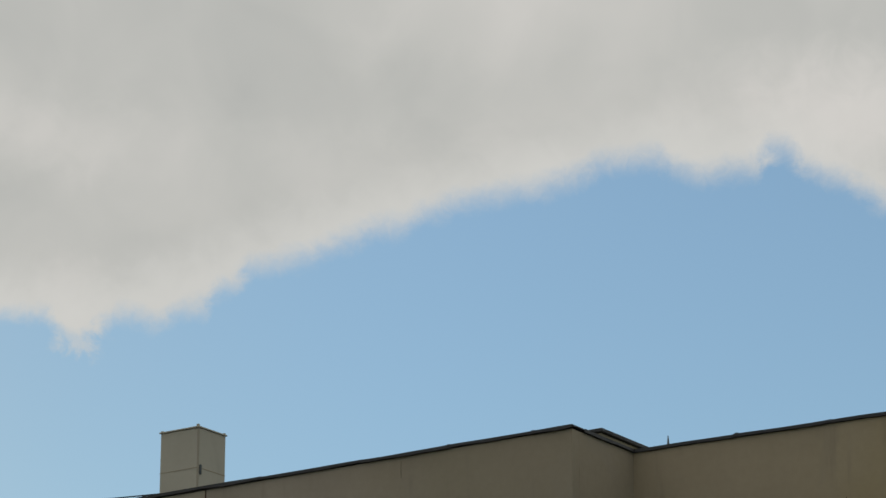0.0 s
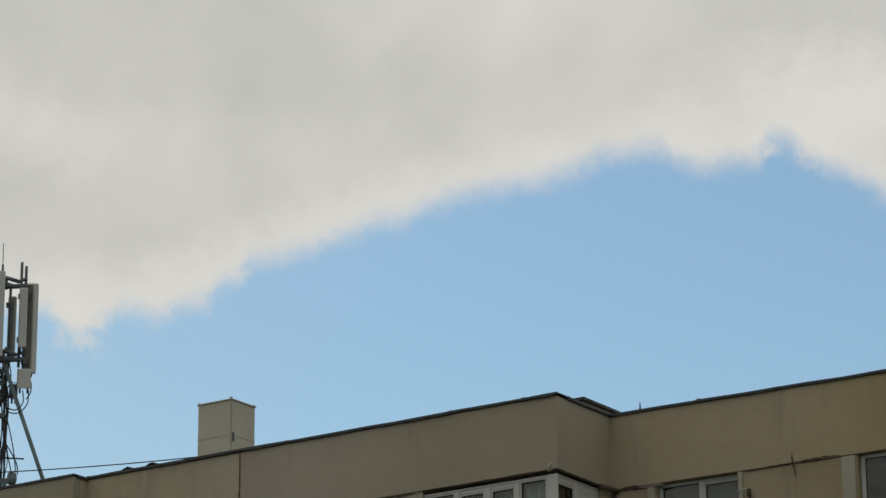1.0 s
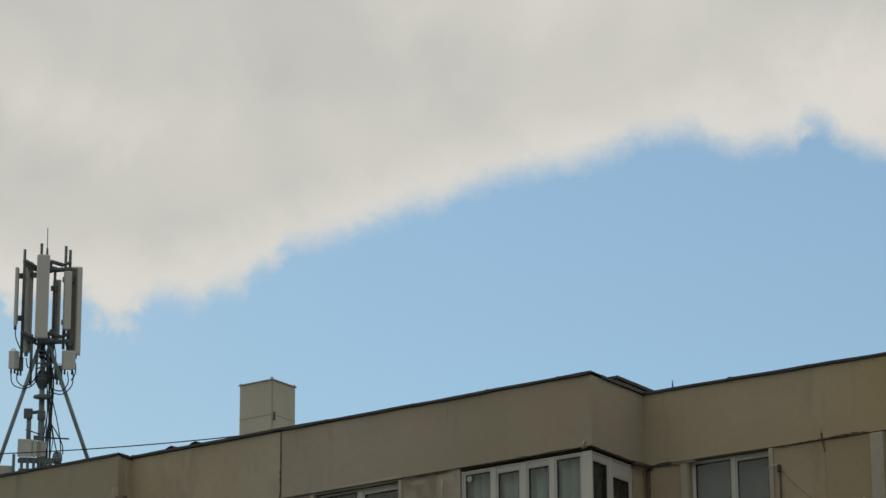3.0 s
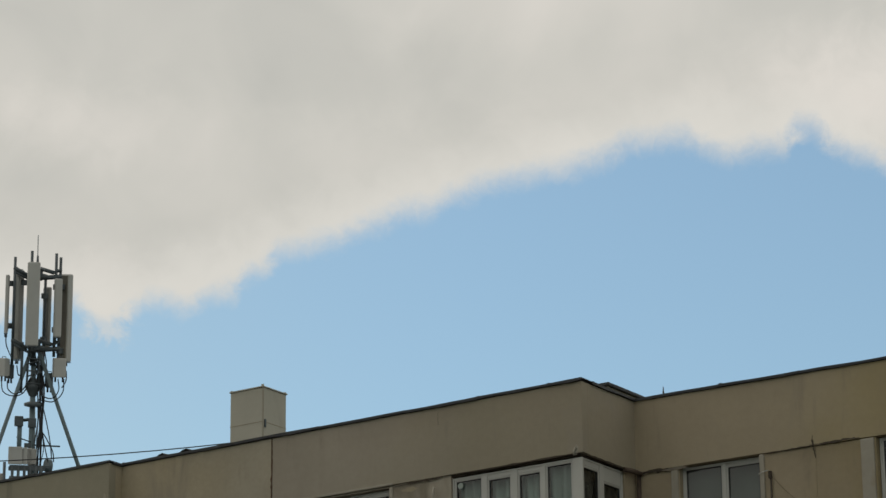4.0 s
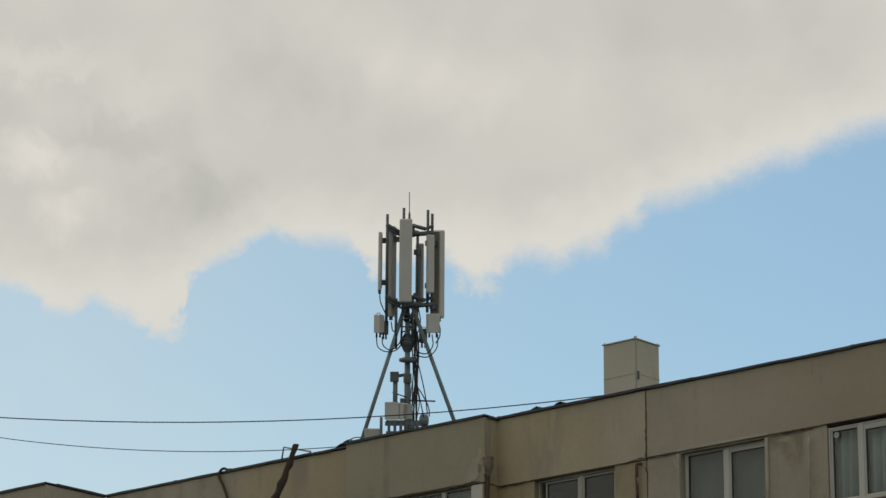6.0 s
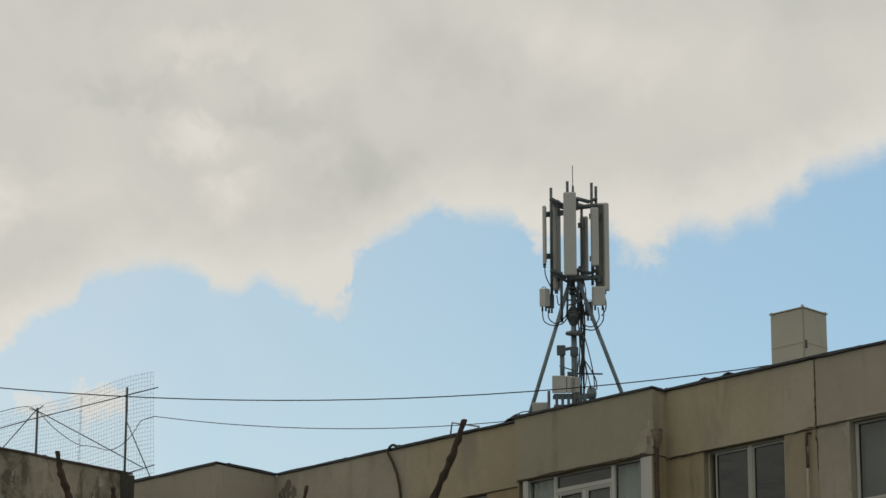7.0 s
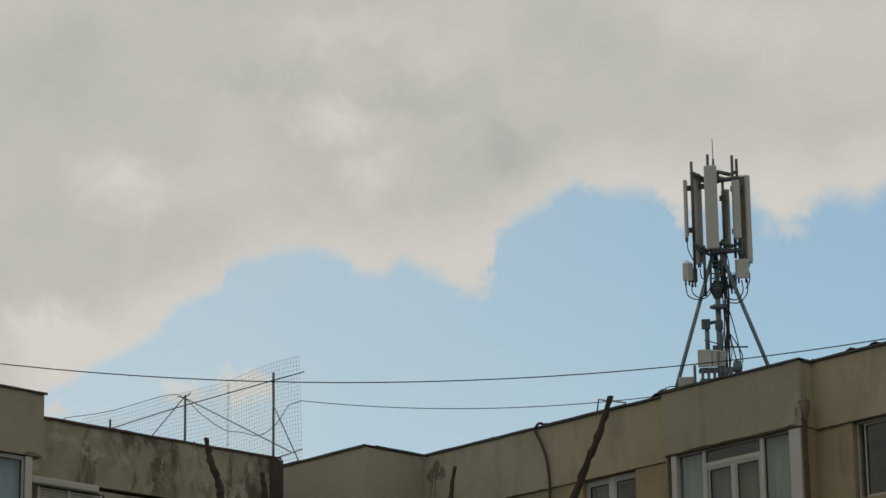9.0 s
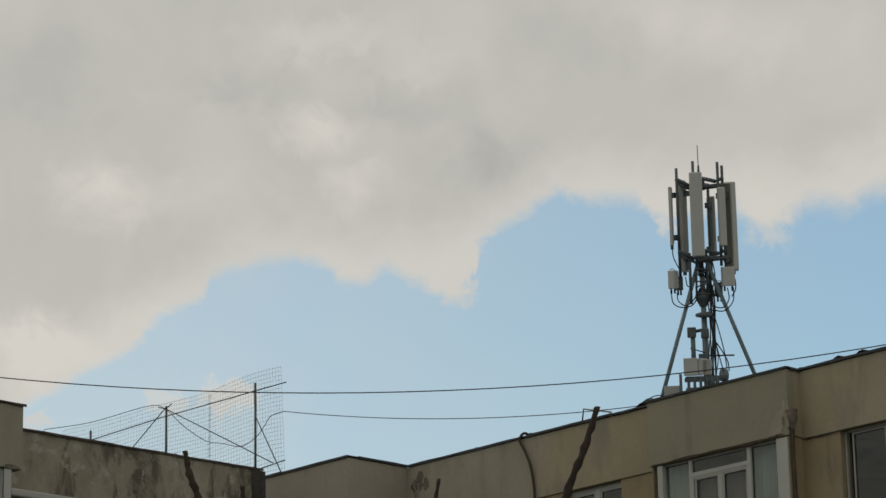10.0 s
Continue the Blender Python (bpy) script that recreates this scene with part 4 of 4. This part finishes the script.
for lo, hi in (((X1 - 0.04, Y0 - 0.01, 17.425), (X1, Y0 + 0.03, 17.46)), ((X0, Y0, 17.425), (X0 + 0.04, Y0 + 0.04, 17.445)), ((X1 - 0.04, Y1 - 0.04, 17.425), (X1, Y1, 17.45))):
    bpart("lid_knob", boxes((lo, hi)), SHAFT, parent=shaft)
# stair head with a dark flat lid
hut = bpart("stair_head", boxes(((-31.8, 46.5, 14.95), (-28.28, 49.2, 16.49)), bevel=0.01), PLASTER, "low stair head with a dark flat lid")
bpart("lid", boxes(((-31.9, 46.44, 16.49), (-28.22, 49.3, 16.55)), bevel=0.01), FLASHING, parent=hut)
# loose felt lying on the roof edge
for x, w in ((-35.78, 0.12), (-35.22, 0.14), (-40.42, 0.22), (-40.22, 0.16)):
    scrap = thing("roofing_scrap", "curled scrap of black roofing felt lying on the roof edge", "debris", (x, 43.15 if x > -40 else 42.96, TOP), "roofing scraps")
    b = bmesh.new()
    rows = []
    for i in range(9):
        u = i / 8
        z = 0.01 + 0.05 * math.sin(u * 2.6) + 0.02 * noise.noise((x, u * 5, 0))
        rows.append([b.verts.new(((u - 0.5) * w * 1.6, d, z + t)) for d, t in ((-0.10, 0), (0.25, 0.02), (0.25, 0.035), (-0.10, 0.015))])
    for p, q in zip(rows, rows[1:]):
        for k in range(4):
            b.faces.new((p[k], p[(k + 1) % 4], q[(k + 1) % 4], q[k]))
    b.faces.new(rows[0])
    b.faces.new(rows[-1])
    part("felt", b, FLASHING, scrap)
strip = thing("felt_strip", "loose strip of black roofing felt on the roof edge", "debris", (-35.2, 43.15, TOP))
part("felt", tube([(-0.55, 0, 0.01), (-0.2, 0, 0.035), (0.2, 0, 0.03), (0.6, 0, 0.0)], 0.022, 6), FLASHING, strip)
coil = thing("wire_coil", "loose black wire curled on the roof edge", "wire", (-40.32, 42.93, TOP))
part("wire", tube(spline([(-0.35, 0.0, 0.02), (-0.2, 0.03, 0.10), (0.0, 0.0, 0.13), (0.15, 0.04, 0.06), (0.02, 0.05, 0.03), (-0.1, 0.02, 0.09), (0.12, 0.0, 0.15), (0.34, 0.02, 0.12), (0.46, 0.0, 0.01)]), 0.011, 6), CABLE, coil)
spike = thing("aerial_spike", "small grey aerial spike on the roof edge", "aerial", (-26.22, 44.95, TOP))
part("rod", tube([(0, 0, -0.05), (0, 0, 0.05), (0, 0, 0.20)], 0.036, 6, taper=0.006), STEEL_DARK, spike)
part("collar", boxes(((-0.05, -0.05, -0.02), (0.05, 0.05, 0.06)), bevel=0.01), STEEL_DARK, spike)

# ---- the mobile phone mast ----
mast = new("mobile_phone_mast")
tagged(mast, "tripod-braced steel phone mast with pale sector antennas on the flat roof", "antenna mast")
mast.matrix_world = Matrix.Translation((-41.65, 46.045, 14.95)) @ Matrix.Rotation(radians(42.2), 4, "Z")


def Z(v):
    """Height over the deck from a drawing in hundredths of a storey band."""
    return v - 14.95


def mpart(name, bm, mat, label="", parent=None):
    """A part of the mast; nearer parts sit a little lower and narrower, farther ones higher."""
    for v in bm.verts:
        far = (62.1 + v.co.y) / 62.1
        v.co.x, v.co.z = v.co.x * far, 1.6 - 14.95 + (v.co.z + 14.95 - 1.6) * far
    return part(name, bm, mat, parent or mast, label)


def rod(name, a, b, r, mat=STEEL_DARK, seg=8, parent=None):
    return mpart(name, tube([(a[0], a[1], Z(a[2])), (b[0], b[1], Z(b[2]))], r, seg), mat, parent=parent)


rod("pole", (0, 0, 14.95), (0, 0, 19.0), 0.055, STEEL, 12)
rod("pole", (-0.02, 0, 19.0), (-0.02, 0, 21.0), 0.06, STEEL_DARK, 12)
for a, b in (((-0.03, -0.05, 19.42), (-1.33, -0.25, 15.1)), ((0.07, -0.05, 19.40), (1.62, -0.25, 15.1)), ((0.0, 0.12, 18.95), (0.1, 1.6, 14.95))):
    rod("leg", a, b, 0.043, STEEL, 10)
for x in (-1.33, 1.62):
    mpart("foot_plate", boxes(((x - 0.14, -0.4, Z(14.95)), (x + 0.14, -0.1, Z(15.08))), bevel=0.01), STEEL_DARK)
# flange, disc and clamp on the pole

def drum(r0, r1, z0, z1, mat, name, x=0.0, y=0.0):
    return mpart(name, tube([(x, y, Z(z0)), (x, y, Z(z0 + 0.2 * (z1 - z0))), (x, y, Z(z1))], r0, 16, taper=r1), mat)


def lathe(name, profile, mat, x=0.0, y=0.0, seg=14):
    """A turned piece with hard edges: (height, radius) from the foot up."""
    bm = bmesh.new()
    rings = [[bm.verts.new((x + r * math.cos(2 * math.pi * k / seg), y + r * math.sin(2 * math.pi * k / seg), Z(z))) for k in range(seg)] for z, r in profile]
    for p, q in zip(rings, rings[1:]):
        for k in range(seg):
            bm.faces.new((p[k], p[(k + 1) % seg], q[(k + 1) % seg], q[k]))
    bm.faces.new(rings[0][::-1])
    bm.faces.new(rings[-1])
    return mpart(name, bm, mat)


lathe("flange", ((18.36, 0.075), (18.40, 0.09), (18.53, 0.155), (18.57, 0.165), (18.62, 0.15), (18.66, 0.09), (18.74, 0.07)), STEEL_DARK)
lathe("disc", ((18.13, 0.10), (18.15, 0.19), (18.19, 0.205), (18.22, 0.19), (18.25, 0.09)), STEEL_DARK, 0.03)
mpart("clamp", boxes(((-0.075, -0.08, Z(17.70)), (0.09, 0.08, Z(17.90))), bevel=0.01), STEEL_DARK)
mpart("clamp", boxes(((-0.14, -0.06, Z(17.28)), (0.0, 0.06, Z(17.38))), bevel=0.01), STEEL_DARK)
# head frames: three arms at two levels
for z in (21.02, 19.48):
    for a, b, r in (((-0.14, -0.1, z - 0.12), (-0.46, -0.14, z + 0.07), 0.042), ((-0.10, -0.1, z - 0.20), (-0.44, -0.14, z - 0.02), 0.028),
                    ((0.08, -0.1, z + 0.06), (0.36, -0.16, z - 0.02), 0.042), ((0.36, -0.16, z - 0.02), (0.51, -0.14, z + 0.06), 0.034),
                    ((0.06, -0.1, z - 0.14), (0.52, -0.16, z - 0.10), 0.05), ((0.0, 0.0, z - 0.06), (0.20, 0.40, z - 0.10), 0.045)):
        rod("arm", a, b, r)
    mpart("hub", boxes(((-0.13, -0.13, Z(z - 0.20)), (0.13, 0.13, Z(z + 0.06))), bevel=0.02), STEEL_DARK)
for x, y, z0, z1 in ((-0.44, -0.14, 19.0, 21.32), (-0.10, -0.30, 19.2, 21.46), (0.40, -0.16, 19.2, 21.42), (0.49, -0.10, 18.9, 21.34), (0.19, 0.40, 18.9, 20.9), (-0.24, -0.1, 18.42, 19.5), (0.16, 0.1, 18.5, 19.4)):
    rod("mounting_pipe", (x, y, z0), (x, y, z1), 0.03)
rod("lightning_rod", (0.015, 0, 21.3), (0.01, 0, 21.80), 0.010, STEEL, 6)
drum(0.05, 0.02, 21.0, 21.36, STEEL_DARK, "rod_base", 0.015)


def antenna(x, y, z0, z1, w, deep, turn, mat, lean=0.0, back=None):
    """A sector antenna: a rounded radome on a backplate with end caps and brackets; turn: degrees its face looks away from the viewer."""
    m = Matrix.Translation((x, y, Z((z0 + z1) / 2))) @ Matrix.Rotation(radians(turn), 4, "Z") @ Matrix.Rotation(radians(lean), 4, "X")
    h = (z1 - z0) / 2
    ob = mpart("sector_antenna", boxes(((-w / 2, -deep / 2, -h), (w / 2, deep / 2, h)), m=m, bevel=min(0.03, deep / 3)), mat)
    mpart("backplate", boxes(((-w * 0.40, deep / 2 + 0.002, -h + 0.03), (w * 0.40, deep / 2 + 0.022, h - 0.03)), m=m, bevel=0.004), back or RADOME_BACK, parent=ob)
    mpart("end_cap", boxes(((-w * 0.46, -deep * 0.42, -h - 0.02), (w * 0.46, deep * 0.42, -h - 0.002)), m=m), STEEL_DARK, parent=ob)
    for z in (-h * 0.75, h * 0.70):
        mpart("bracket", boxes(((-0.05, deep / 2 + 0.02, z - 0.06), (0.05, deep / 2 + 0.14, z + 0.06)), m=m, bevel=0.01), STEEL_DARK, parent=ob)
    for k in (-1, 1):
        mpart("connector", tube([m @ Vector((k * w * 0.2, 0, -h - 0.02)), m @ Vector((k * w * 0.2, 0, -h - 0.09))], 0.018, 8), STEEL_DARK, parent=ob)
    return ob


antenna(-0.055, -0.42, 19.42, 21.22, 0.26, 0.11, 8, RADOME)
antenna(-0.585, -0.20, 19.68, 20.93, 0.07, 0.055, -30, RADOME)
antenna(-0.345, 0.05, 19.12, 21.06, 0.20, 0.10, -118, RADOME)
antenna(0.24, 0.50, 19.40, 20.69, 0.17, 0.08, 150, RADOME_BACK)
antenna(0.455, -0.26, 19.62, 20.88, 0.165, 0.09, 22, RADOME)
antenna(0.63, -0.02, 19.10, 20.98, 0.27, 0.13, 128, RADOME, back=ANTENNA_REAR)


def radio(x, y, z0, z1, w, deep, turn, mat=CABINET):
    """A remote radio head with ribs and plugs."""
    m = Matrix.Translation((x, y, Z((z0 + z1) / 2))) @ Matrix.Rotation(radians(turn), 4, "Z")
    h = (z1 - z0) / 2
    ob = mpart("radio_unit", boxes(((-w / 2, -deep / 2, -h), (w / 2, deep / 2, h)), m=m, bevel=0.018), mat)
    for k in range(5):
        u = -w * 0.4 + w * 0.2 * k
        mpart("rib", boxes(((u - 0.006, deep / 2 + 0.001, -h * 0.9), (u + 0.006, deep / 2 + 0.04, h * 0.9)), m=m), mat, parent=ob)
    mpart("handle", tube([m @ Vector(p) for p in ((-0.05, 0, h - 0.01), (-0.04, 0, h + 0.03), (0.04, 0, h + 0.03), (0.05, 0, h - 0.01))], 0.008, 6), STEEL_DARK, parent=ob)
    for k in (-1, 1):
        mpart("plug", tube([m @ Vector((k * w * 0.3, 0, -h)), m @ Vector((k * w * 0.3, 0, -h - 0.10))], 0.02, 8), CABLE, parent=ob)
    return ob


radio(-0.60, -0.2, 18.76, 19.15, 0.155, 0.13, -40)
radio(-0.47, 0.0, 18.72, 19.02, 0.12, 0.12, 40, STEEL_DARK)
radio(0.52, -0.3, 18.77, 19.18, 0.26, 0.15, 14)
radio(0.33, 0.0, 18.55, 18.86, 0.13, 0.10, 30, STEEL_DARK)
# stand-by drum on a side arm, cabinets on a rack, reel
rod("side_arm", (-0.26, 0, 17.84), (0, 0, 17.88), 0.035)
mpart("side_box", boxes(((-0.35, -0.09, Z(17.72)), (-0.17, 0.09, Z(17.94))), bevel=0.02), STEEL_DARK)
rod("side_pole", (-0.24, 0, 17.3), (-0.24, 0, 17.75), 0.05, STEEL, 10)
for k, (x, mat) in enumerate(((-0.28, CABINET), (-0.065, CABINET), (0.03, CABINET), (0.12, RADOME))):
    mpart("power_unit", boxes(((x - 0.05 - (0.12 if k == 0 else 0.045), -0.38 + 0.04 * k, Z(16.93)), (x - 0.05 + (0.165 if k == 0 else 0.045), 0.0, Z(17.30 - 0.012 * k))), bevel=0.015), mat)
for z in (16.90, 16.66):
    mpart("rack_rail", boxes(((-0.42, -0.36, Z(z - 0.03)), (0.42, -0.32, Z(z + 0.02))), ((-0.42, 0.0, Z(z - 0.03)), (0.42, 0.04, Z(z + 0.02))), bevel=0.004), STEEL_DARK)
for x in (-0.52, -0.36, -0.24, -0.12, 0.0, 0.11, 0.22):
    rod("rack_post", (x, -0.34, 14.95), (x, -0.34, 16.98 if x < -0.5 else 16.9), 0.03)
mpart("battery_box", boxes(((-0.86, -0.3, Z(15.0)), (-0.5, 0.1, Z(16.74))), ((-0.42, -0.2, Z(15.0)), (0.2, 0.2, Z(16.69))), bevel=0.02), RADOME_BACK)
mpart("power_unit", boxes(((-0.43, -0.30, Z(16.94)), (0.10, 0.02, Z(17.26))), bevel=0.01), RADOME_BACK)
mpart("rack_shelf", boxes(((-0.44, -0.36, Z(16.80)), (0.30, 0.04, Z(16.89))), bevel=0.01), STEEL_DARK)
mpart("cable_reel", tube([(0.31, -0.02, Z(16.92)), (0.395, 0.02, Z(16.92))], 0.135, 18), STEEL)
mpart("cable_tray", tube([(0.04, -0.1, Z(17.34)), (0.3, -0.1, Z(17.33)), (0.58, -0.1, Z(17.325))], 0.02, 6), STEEL_DARK)
rod("cable_tray", (-0.3, 0.0, 17.5), (0.0, -0.05, 17.40), 0.012, CABLE)
# ladder of cable clamps under the head
for x in (-0.13, 0.12):
    rod("clamp_rail", (x, -0.12, 18.55), (x * 0.8, -0.12, 19.42), 0.022)
for k in range(6):
    z = 18.64 + 0.13 * k
    rod("clamp_rung", (-0.15, -0.14, z), (0.15, -0.14, z + (0.09 if k % 2 else -0.02)), 0.016)
# feeder cables: a bundle down the pole, loops from the radios
cr = random.Random(7)
for k in range(8):
    x = 0.11 + 0.026 * (k % 5) + cr.uniform(-0.02, 0.02)
    pts = [(cr.uniform(-0.1, 0.2), 0.05, Z(19.2)), (x * 0.8, -0.05, Z(18.8)), (x, -0.10, Z(18.4)), (x + cr.uniform(-0.03, 0.05), -0.12, Z(17.9)), (x + cr.uniform(-0.05, 0.12), -0.14, Z(17.3)), (x + cr.uniform(-0.08, 0.08), -0.12, Z(16.8)), (x, -0.1, Z(15.0))]
    mpart("feeder_cable", tube(spline(pts), cr.choice((0.010, 0.013, 0.017)), 6), CABLE)
for pts in (((0.5, -0.3, 18.74), (0.52, -0.3, 18.5), (0.40, -0.25, 18.33), (0.22, -0.15, 18.36), (0.12, -0.1, 18.5)),
            ((0.62, -0.3, 18.74), (0.60, -0.3, 18.45), (0.42, -0.25, 18.26), (0.2, -0.15, 18.28), (0.1, -0.1, 18.3)),
            ((-0.52, -0.2, 18.68), (-0.5, -0.2, 18.5), (-0.36, -0.2, 18.40), (-0.2, -0.1, 18.5), (-0.05, -0.05, 18.75)),
            ((-0.64, -0.2, 18.68), (-0.60, -0.2, 18.45), (-0.42, -0.2, 18.36), (-0.2, -0.1, 18.42), (-0.05, -0.05, 18.7)),
            ((-0.575, -0.2, 19.72), (-0.57, -0.2, 19.45), (-0.48, -0.15, 19.22), (-0.42, -0.1, 19.12)),
            ((0.60, -0.05, 19.0), (0.66, -0.1, 18.9), (0.66, -0.2, 18.7), (0.58, -0.25, 18.55)),
            ((0.22, 0.3, 19.3), (0.26, 0.2, 19.0), (0.2, 0.1, 18.75), (0.1, 0.0, 18.6)),
            ((-0.34, 0.0, 19.0), (-0.30, -0.05, 18.8), (-0.2, -0.05, 18.85), (-0.12, -0.05, 19.05)),
            ((0.2, -0.12, 18.2), (0.3, -0.14, 17.8), (0.38, -0.12, 17.4), (0.42, -0.08, 17.05)),
            ((0.18, -0.12, 18.0), (0.22, -0.14, 17.6), (0.30, -0.12, 17.2), (0.36, -0.08, 16.95)),
            ((0.16, -0.1, 17.7), (0.32, -0.14, 17.45), (0.44, -0.12, 17.2), (0.46, -0.08, 17.0))):
    mpart("jumper_cable", tube(spline([(x, y, Z(z)) for x, y, z in pts]), 0.013, 6), CABLE)

# ---- wire mesh screen on the wing's roof ----
screen = thing("wire_mesh_screen", "grey wire mesh screen tied to steel posts on the roof", "mesh screen", (-53.0, 42.0, 14.95))
U0, U1, V0, V1 = -57.8, -50.02, 15.92, 18.10


def screen_point(u, z):
    bend = 0.10 * math.sin(u * 0.9) * (z - V0) / 2.2
    return Vector((u + 53.0, bend, z - 14.95 + 0.03 * math.sin(u * 1.7)))


b = bmesh.new()
n = 84
for i in range(n + 1):
    u = U0 + (U1 - U0) * i / n
    tube([screen_point(u, V0 - 0.04), screen_point(u, (V0 + V1) / 2), screen_point(u, V1 + 0.03)], 0.0027, 4, b)
for j in range(25):
    z = V0 + (V1 - V0) * j / 24
    tube([screen_point(U0 + (U1 - U0) * i / 24, z) for i in range(25)], 0.0027, 4, b)
tagged(part("mesh_panel", b, WIRE, screen), kind="stuff")
seam = bmesh.new()
tube([screen_point(-52.56, V0), screen_point(-52.56, 17.0), screen_point(-52.56, V1 - 0.04)], 0.005, 5, seam)
for k in range(16):
    q = screen_point(-52.56, V0 + 0.1 + 0.13 * k)
    tube([q - Vector((0.07, 0, 0)), q + Vector((0.07, 0, 0.005))], 0.0045, 4, seam)
part("seam", seam, WIRE, screen)
for u, z in ((-54.0, 18.0), (-50.91, 17.93), (-56.79, 17.95)):
    part("post", tube([(u + 53, -0.06, 0), (u + 53, -0.06, z - 14.95)], 0.027, 8), STEEL_DARK, screen)
for p, q in (((-56.7, 17.72), (-54.25, 17.76)), ((-54.3, 17.76), (-49.85, 17.74)), ((-54.0, 17.94), (-50.29, 16.07)), ((-53.95, 17.98), (-55.6, 17.02)), ((-50.89, 17.22), (-50.0, 15.78)), ((-50.75, 16.02), (-49.90, 16.06)),
             ((-54.25, 18.02), (-53.98, 17.93)), ((-53.76, 18.01), (-54.02, 17.92))):
    part("brace", tube([(p[0] + 53, -0.09, p[1] - 14.95), (q[0] + 53, -0.09, q[1] - 14.95)], 0.012, 6), STEEL_DARK, screen)

# ---- overhead cables ----


def cable(label, pts, r=0.014):
    return tagged(part("overhead_cable", tube(pts, r, 6), CABLE), label, "cable", "overhead cables")


cable("black overhead cable strung across the yard corner", sag((-34.15, 43.4, 15.72), (-48.3, 31.5, 16.12), 0.72), 0.0105)
cable("black overhead cable from the mesh screen to the roof edge", sag((-49.93, 41.9, 17.12), (-40.6, 42.95, 15.64), 0.205), 0.009)
cable("slack black cable looped along the mesh screen", spline([(-49.93, 41.9, 17.12), (-50.35, 41.9, 17.09), (-50.57, 41.9, 16.91), (-50.82, 41.9, 16.74), (-51.33, 41.9, 16.61), (-51.97, 41.9, 16.79), (-52.57, 41.9, 16.96), (-53.37, 41.9, 17.45), (-53.99, 41.9, 17.93), (-54.61, 41.9, 18.11), (-56.72, 41.9, 18.13), (-58.55, 41.9, 18.29)]), 0.008)

# ---- pollarded trees before the building ----
tr = random.Random(11)


def limb(points, r0, r1, seed):
    """A knotty branch: radius and line waver along it."""
    r = random.Random(seed)
    p = spline(points, 7)
    bm = bmesh.new()
    seg = 9
    rings = []
    for i, c in enumerate(p):
        t = i / (len(p) - 1)
        rad = (r0 + (r1 - r0) * t) * (1 + 0.16 * math.sin(i * 1.9 + seed) + r.uniform(-0.08, 0.08))
        c = c + Vector((r.uniform(-1, 1), r.uniform(-1, 1), 0)) * r1 * 0.22
        rings.append([bm.verts.new(c + Vector((math.cos(k * 2 * math.pi / seg), math.sin(k * 2 * math.pi / seg), 0.25 * math.sin(k))) * rad * (1 + r.uniform(-0.1, 0.1))) for k in range(seg)])
    for a, q in zip(rings, rings[1:]):
        for k in range(seg):
            bm.faces.new((a[k], a[(k + 1) % seg], q[(k + 1) % seg], q[k])).smooth = True
    bm.faces.new(rings[0])
    bm.faces.new(rings[-1])
    return bm


def tree(base, limbs, label):
    t = thing("tree", label, "tree", base, "pollarded trees")
    inv = Matrix.Translation(base).inverted()
    fork = Vector((base[0], base[1], 4.2))
    b = limb([base, (base[0] + 0.05, base[1], 2.0), fork], 0.26, 0.19, 3)
    b.transform(inv)
    part("trunk", b, BARK, t)
    for k, (pts, r) in enumerate(limbs):
        b = limb([fork - Vector((0, 0, 0.1)), *pts], 0.065, r, 5 + k)
        b.transform(inv)
        part("branch", b, BARK, t)
    return t


tree((-24.1, 22.7, 0.0), [([(-23.9, 22.9, 6.2), (-23.42, 23.25, 7.9), (-23.24, 23.43, 8.6), (-23.10, 23.56, 9.03), (-23.01, 23.66, 9.45)], 0.036),
                          ([(-24.25, 22.5, 6.5), (-24.24, 22.4, 8.0), (-24.22, 22.41, 8.37), (-24.19, 22.45, 8.72)], 0.017)],
     "bare pollarded tree with cut brown limbs")
tree((-25.6, 20.9, 0.0), [([(-25.75, 20.6, 6.8), (-25.81, 20.55, 8.2), (-25.83, 20.53, 8.52), (-25.89, 20.46, 8.8), (-25.92, 20.42, 9.04)], 0.026),
                          ([(-25.5, 21.0, 6.8), (-25.52, 20.92, 8.2), (-25.53, 20.91, 8.45), (-25.55, 20.89, 8.67)], 0.022)],
     "bare pollarded tree with short sawn-off stubs")
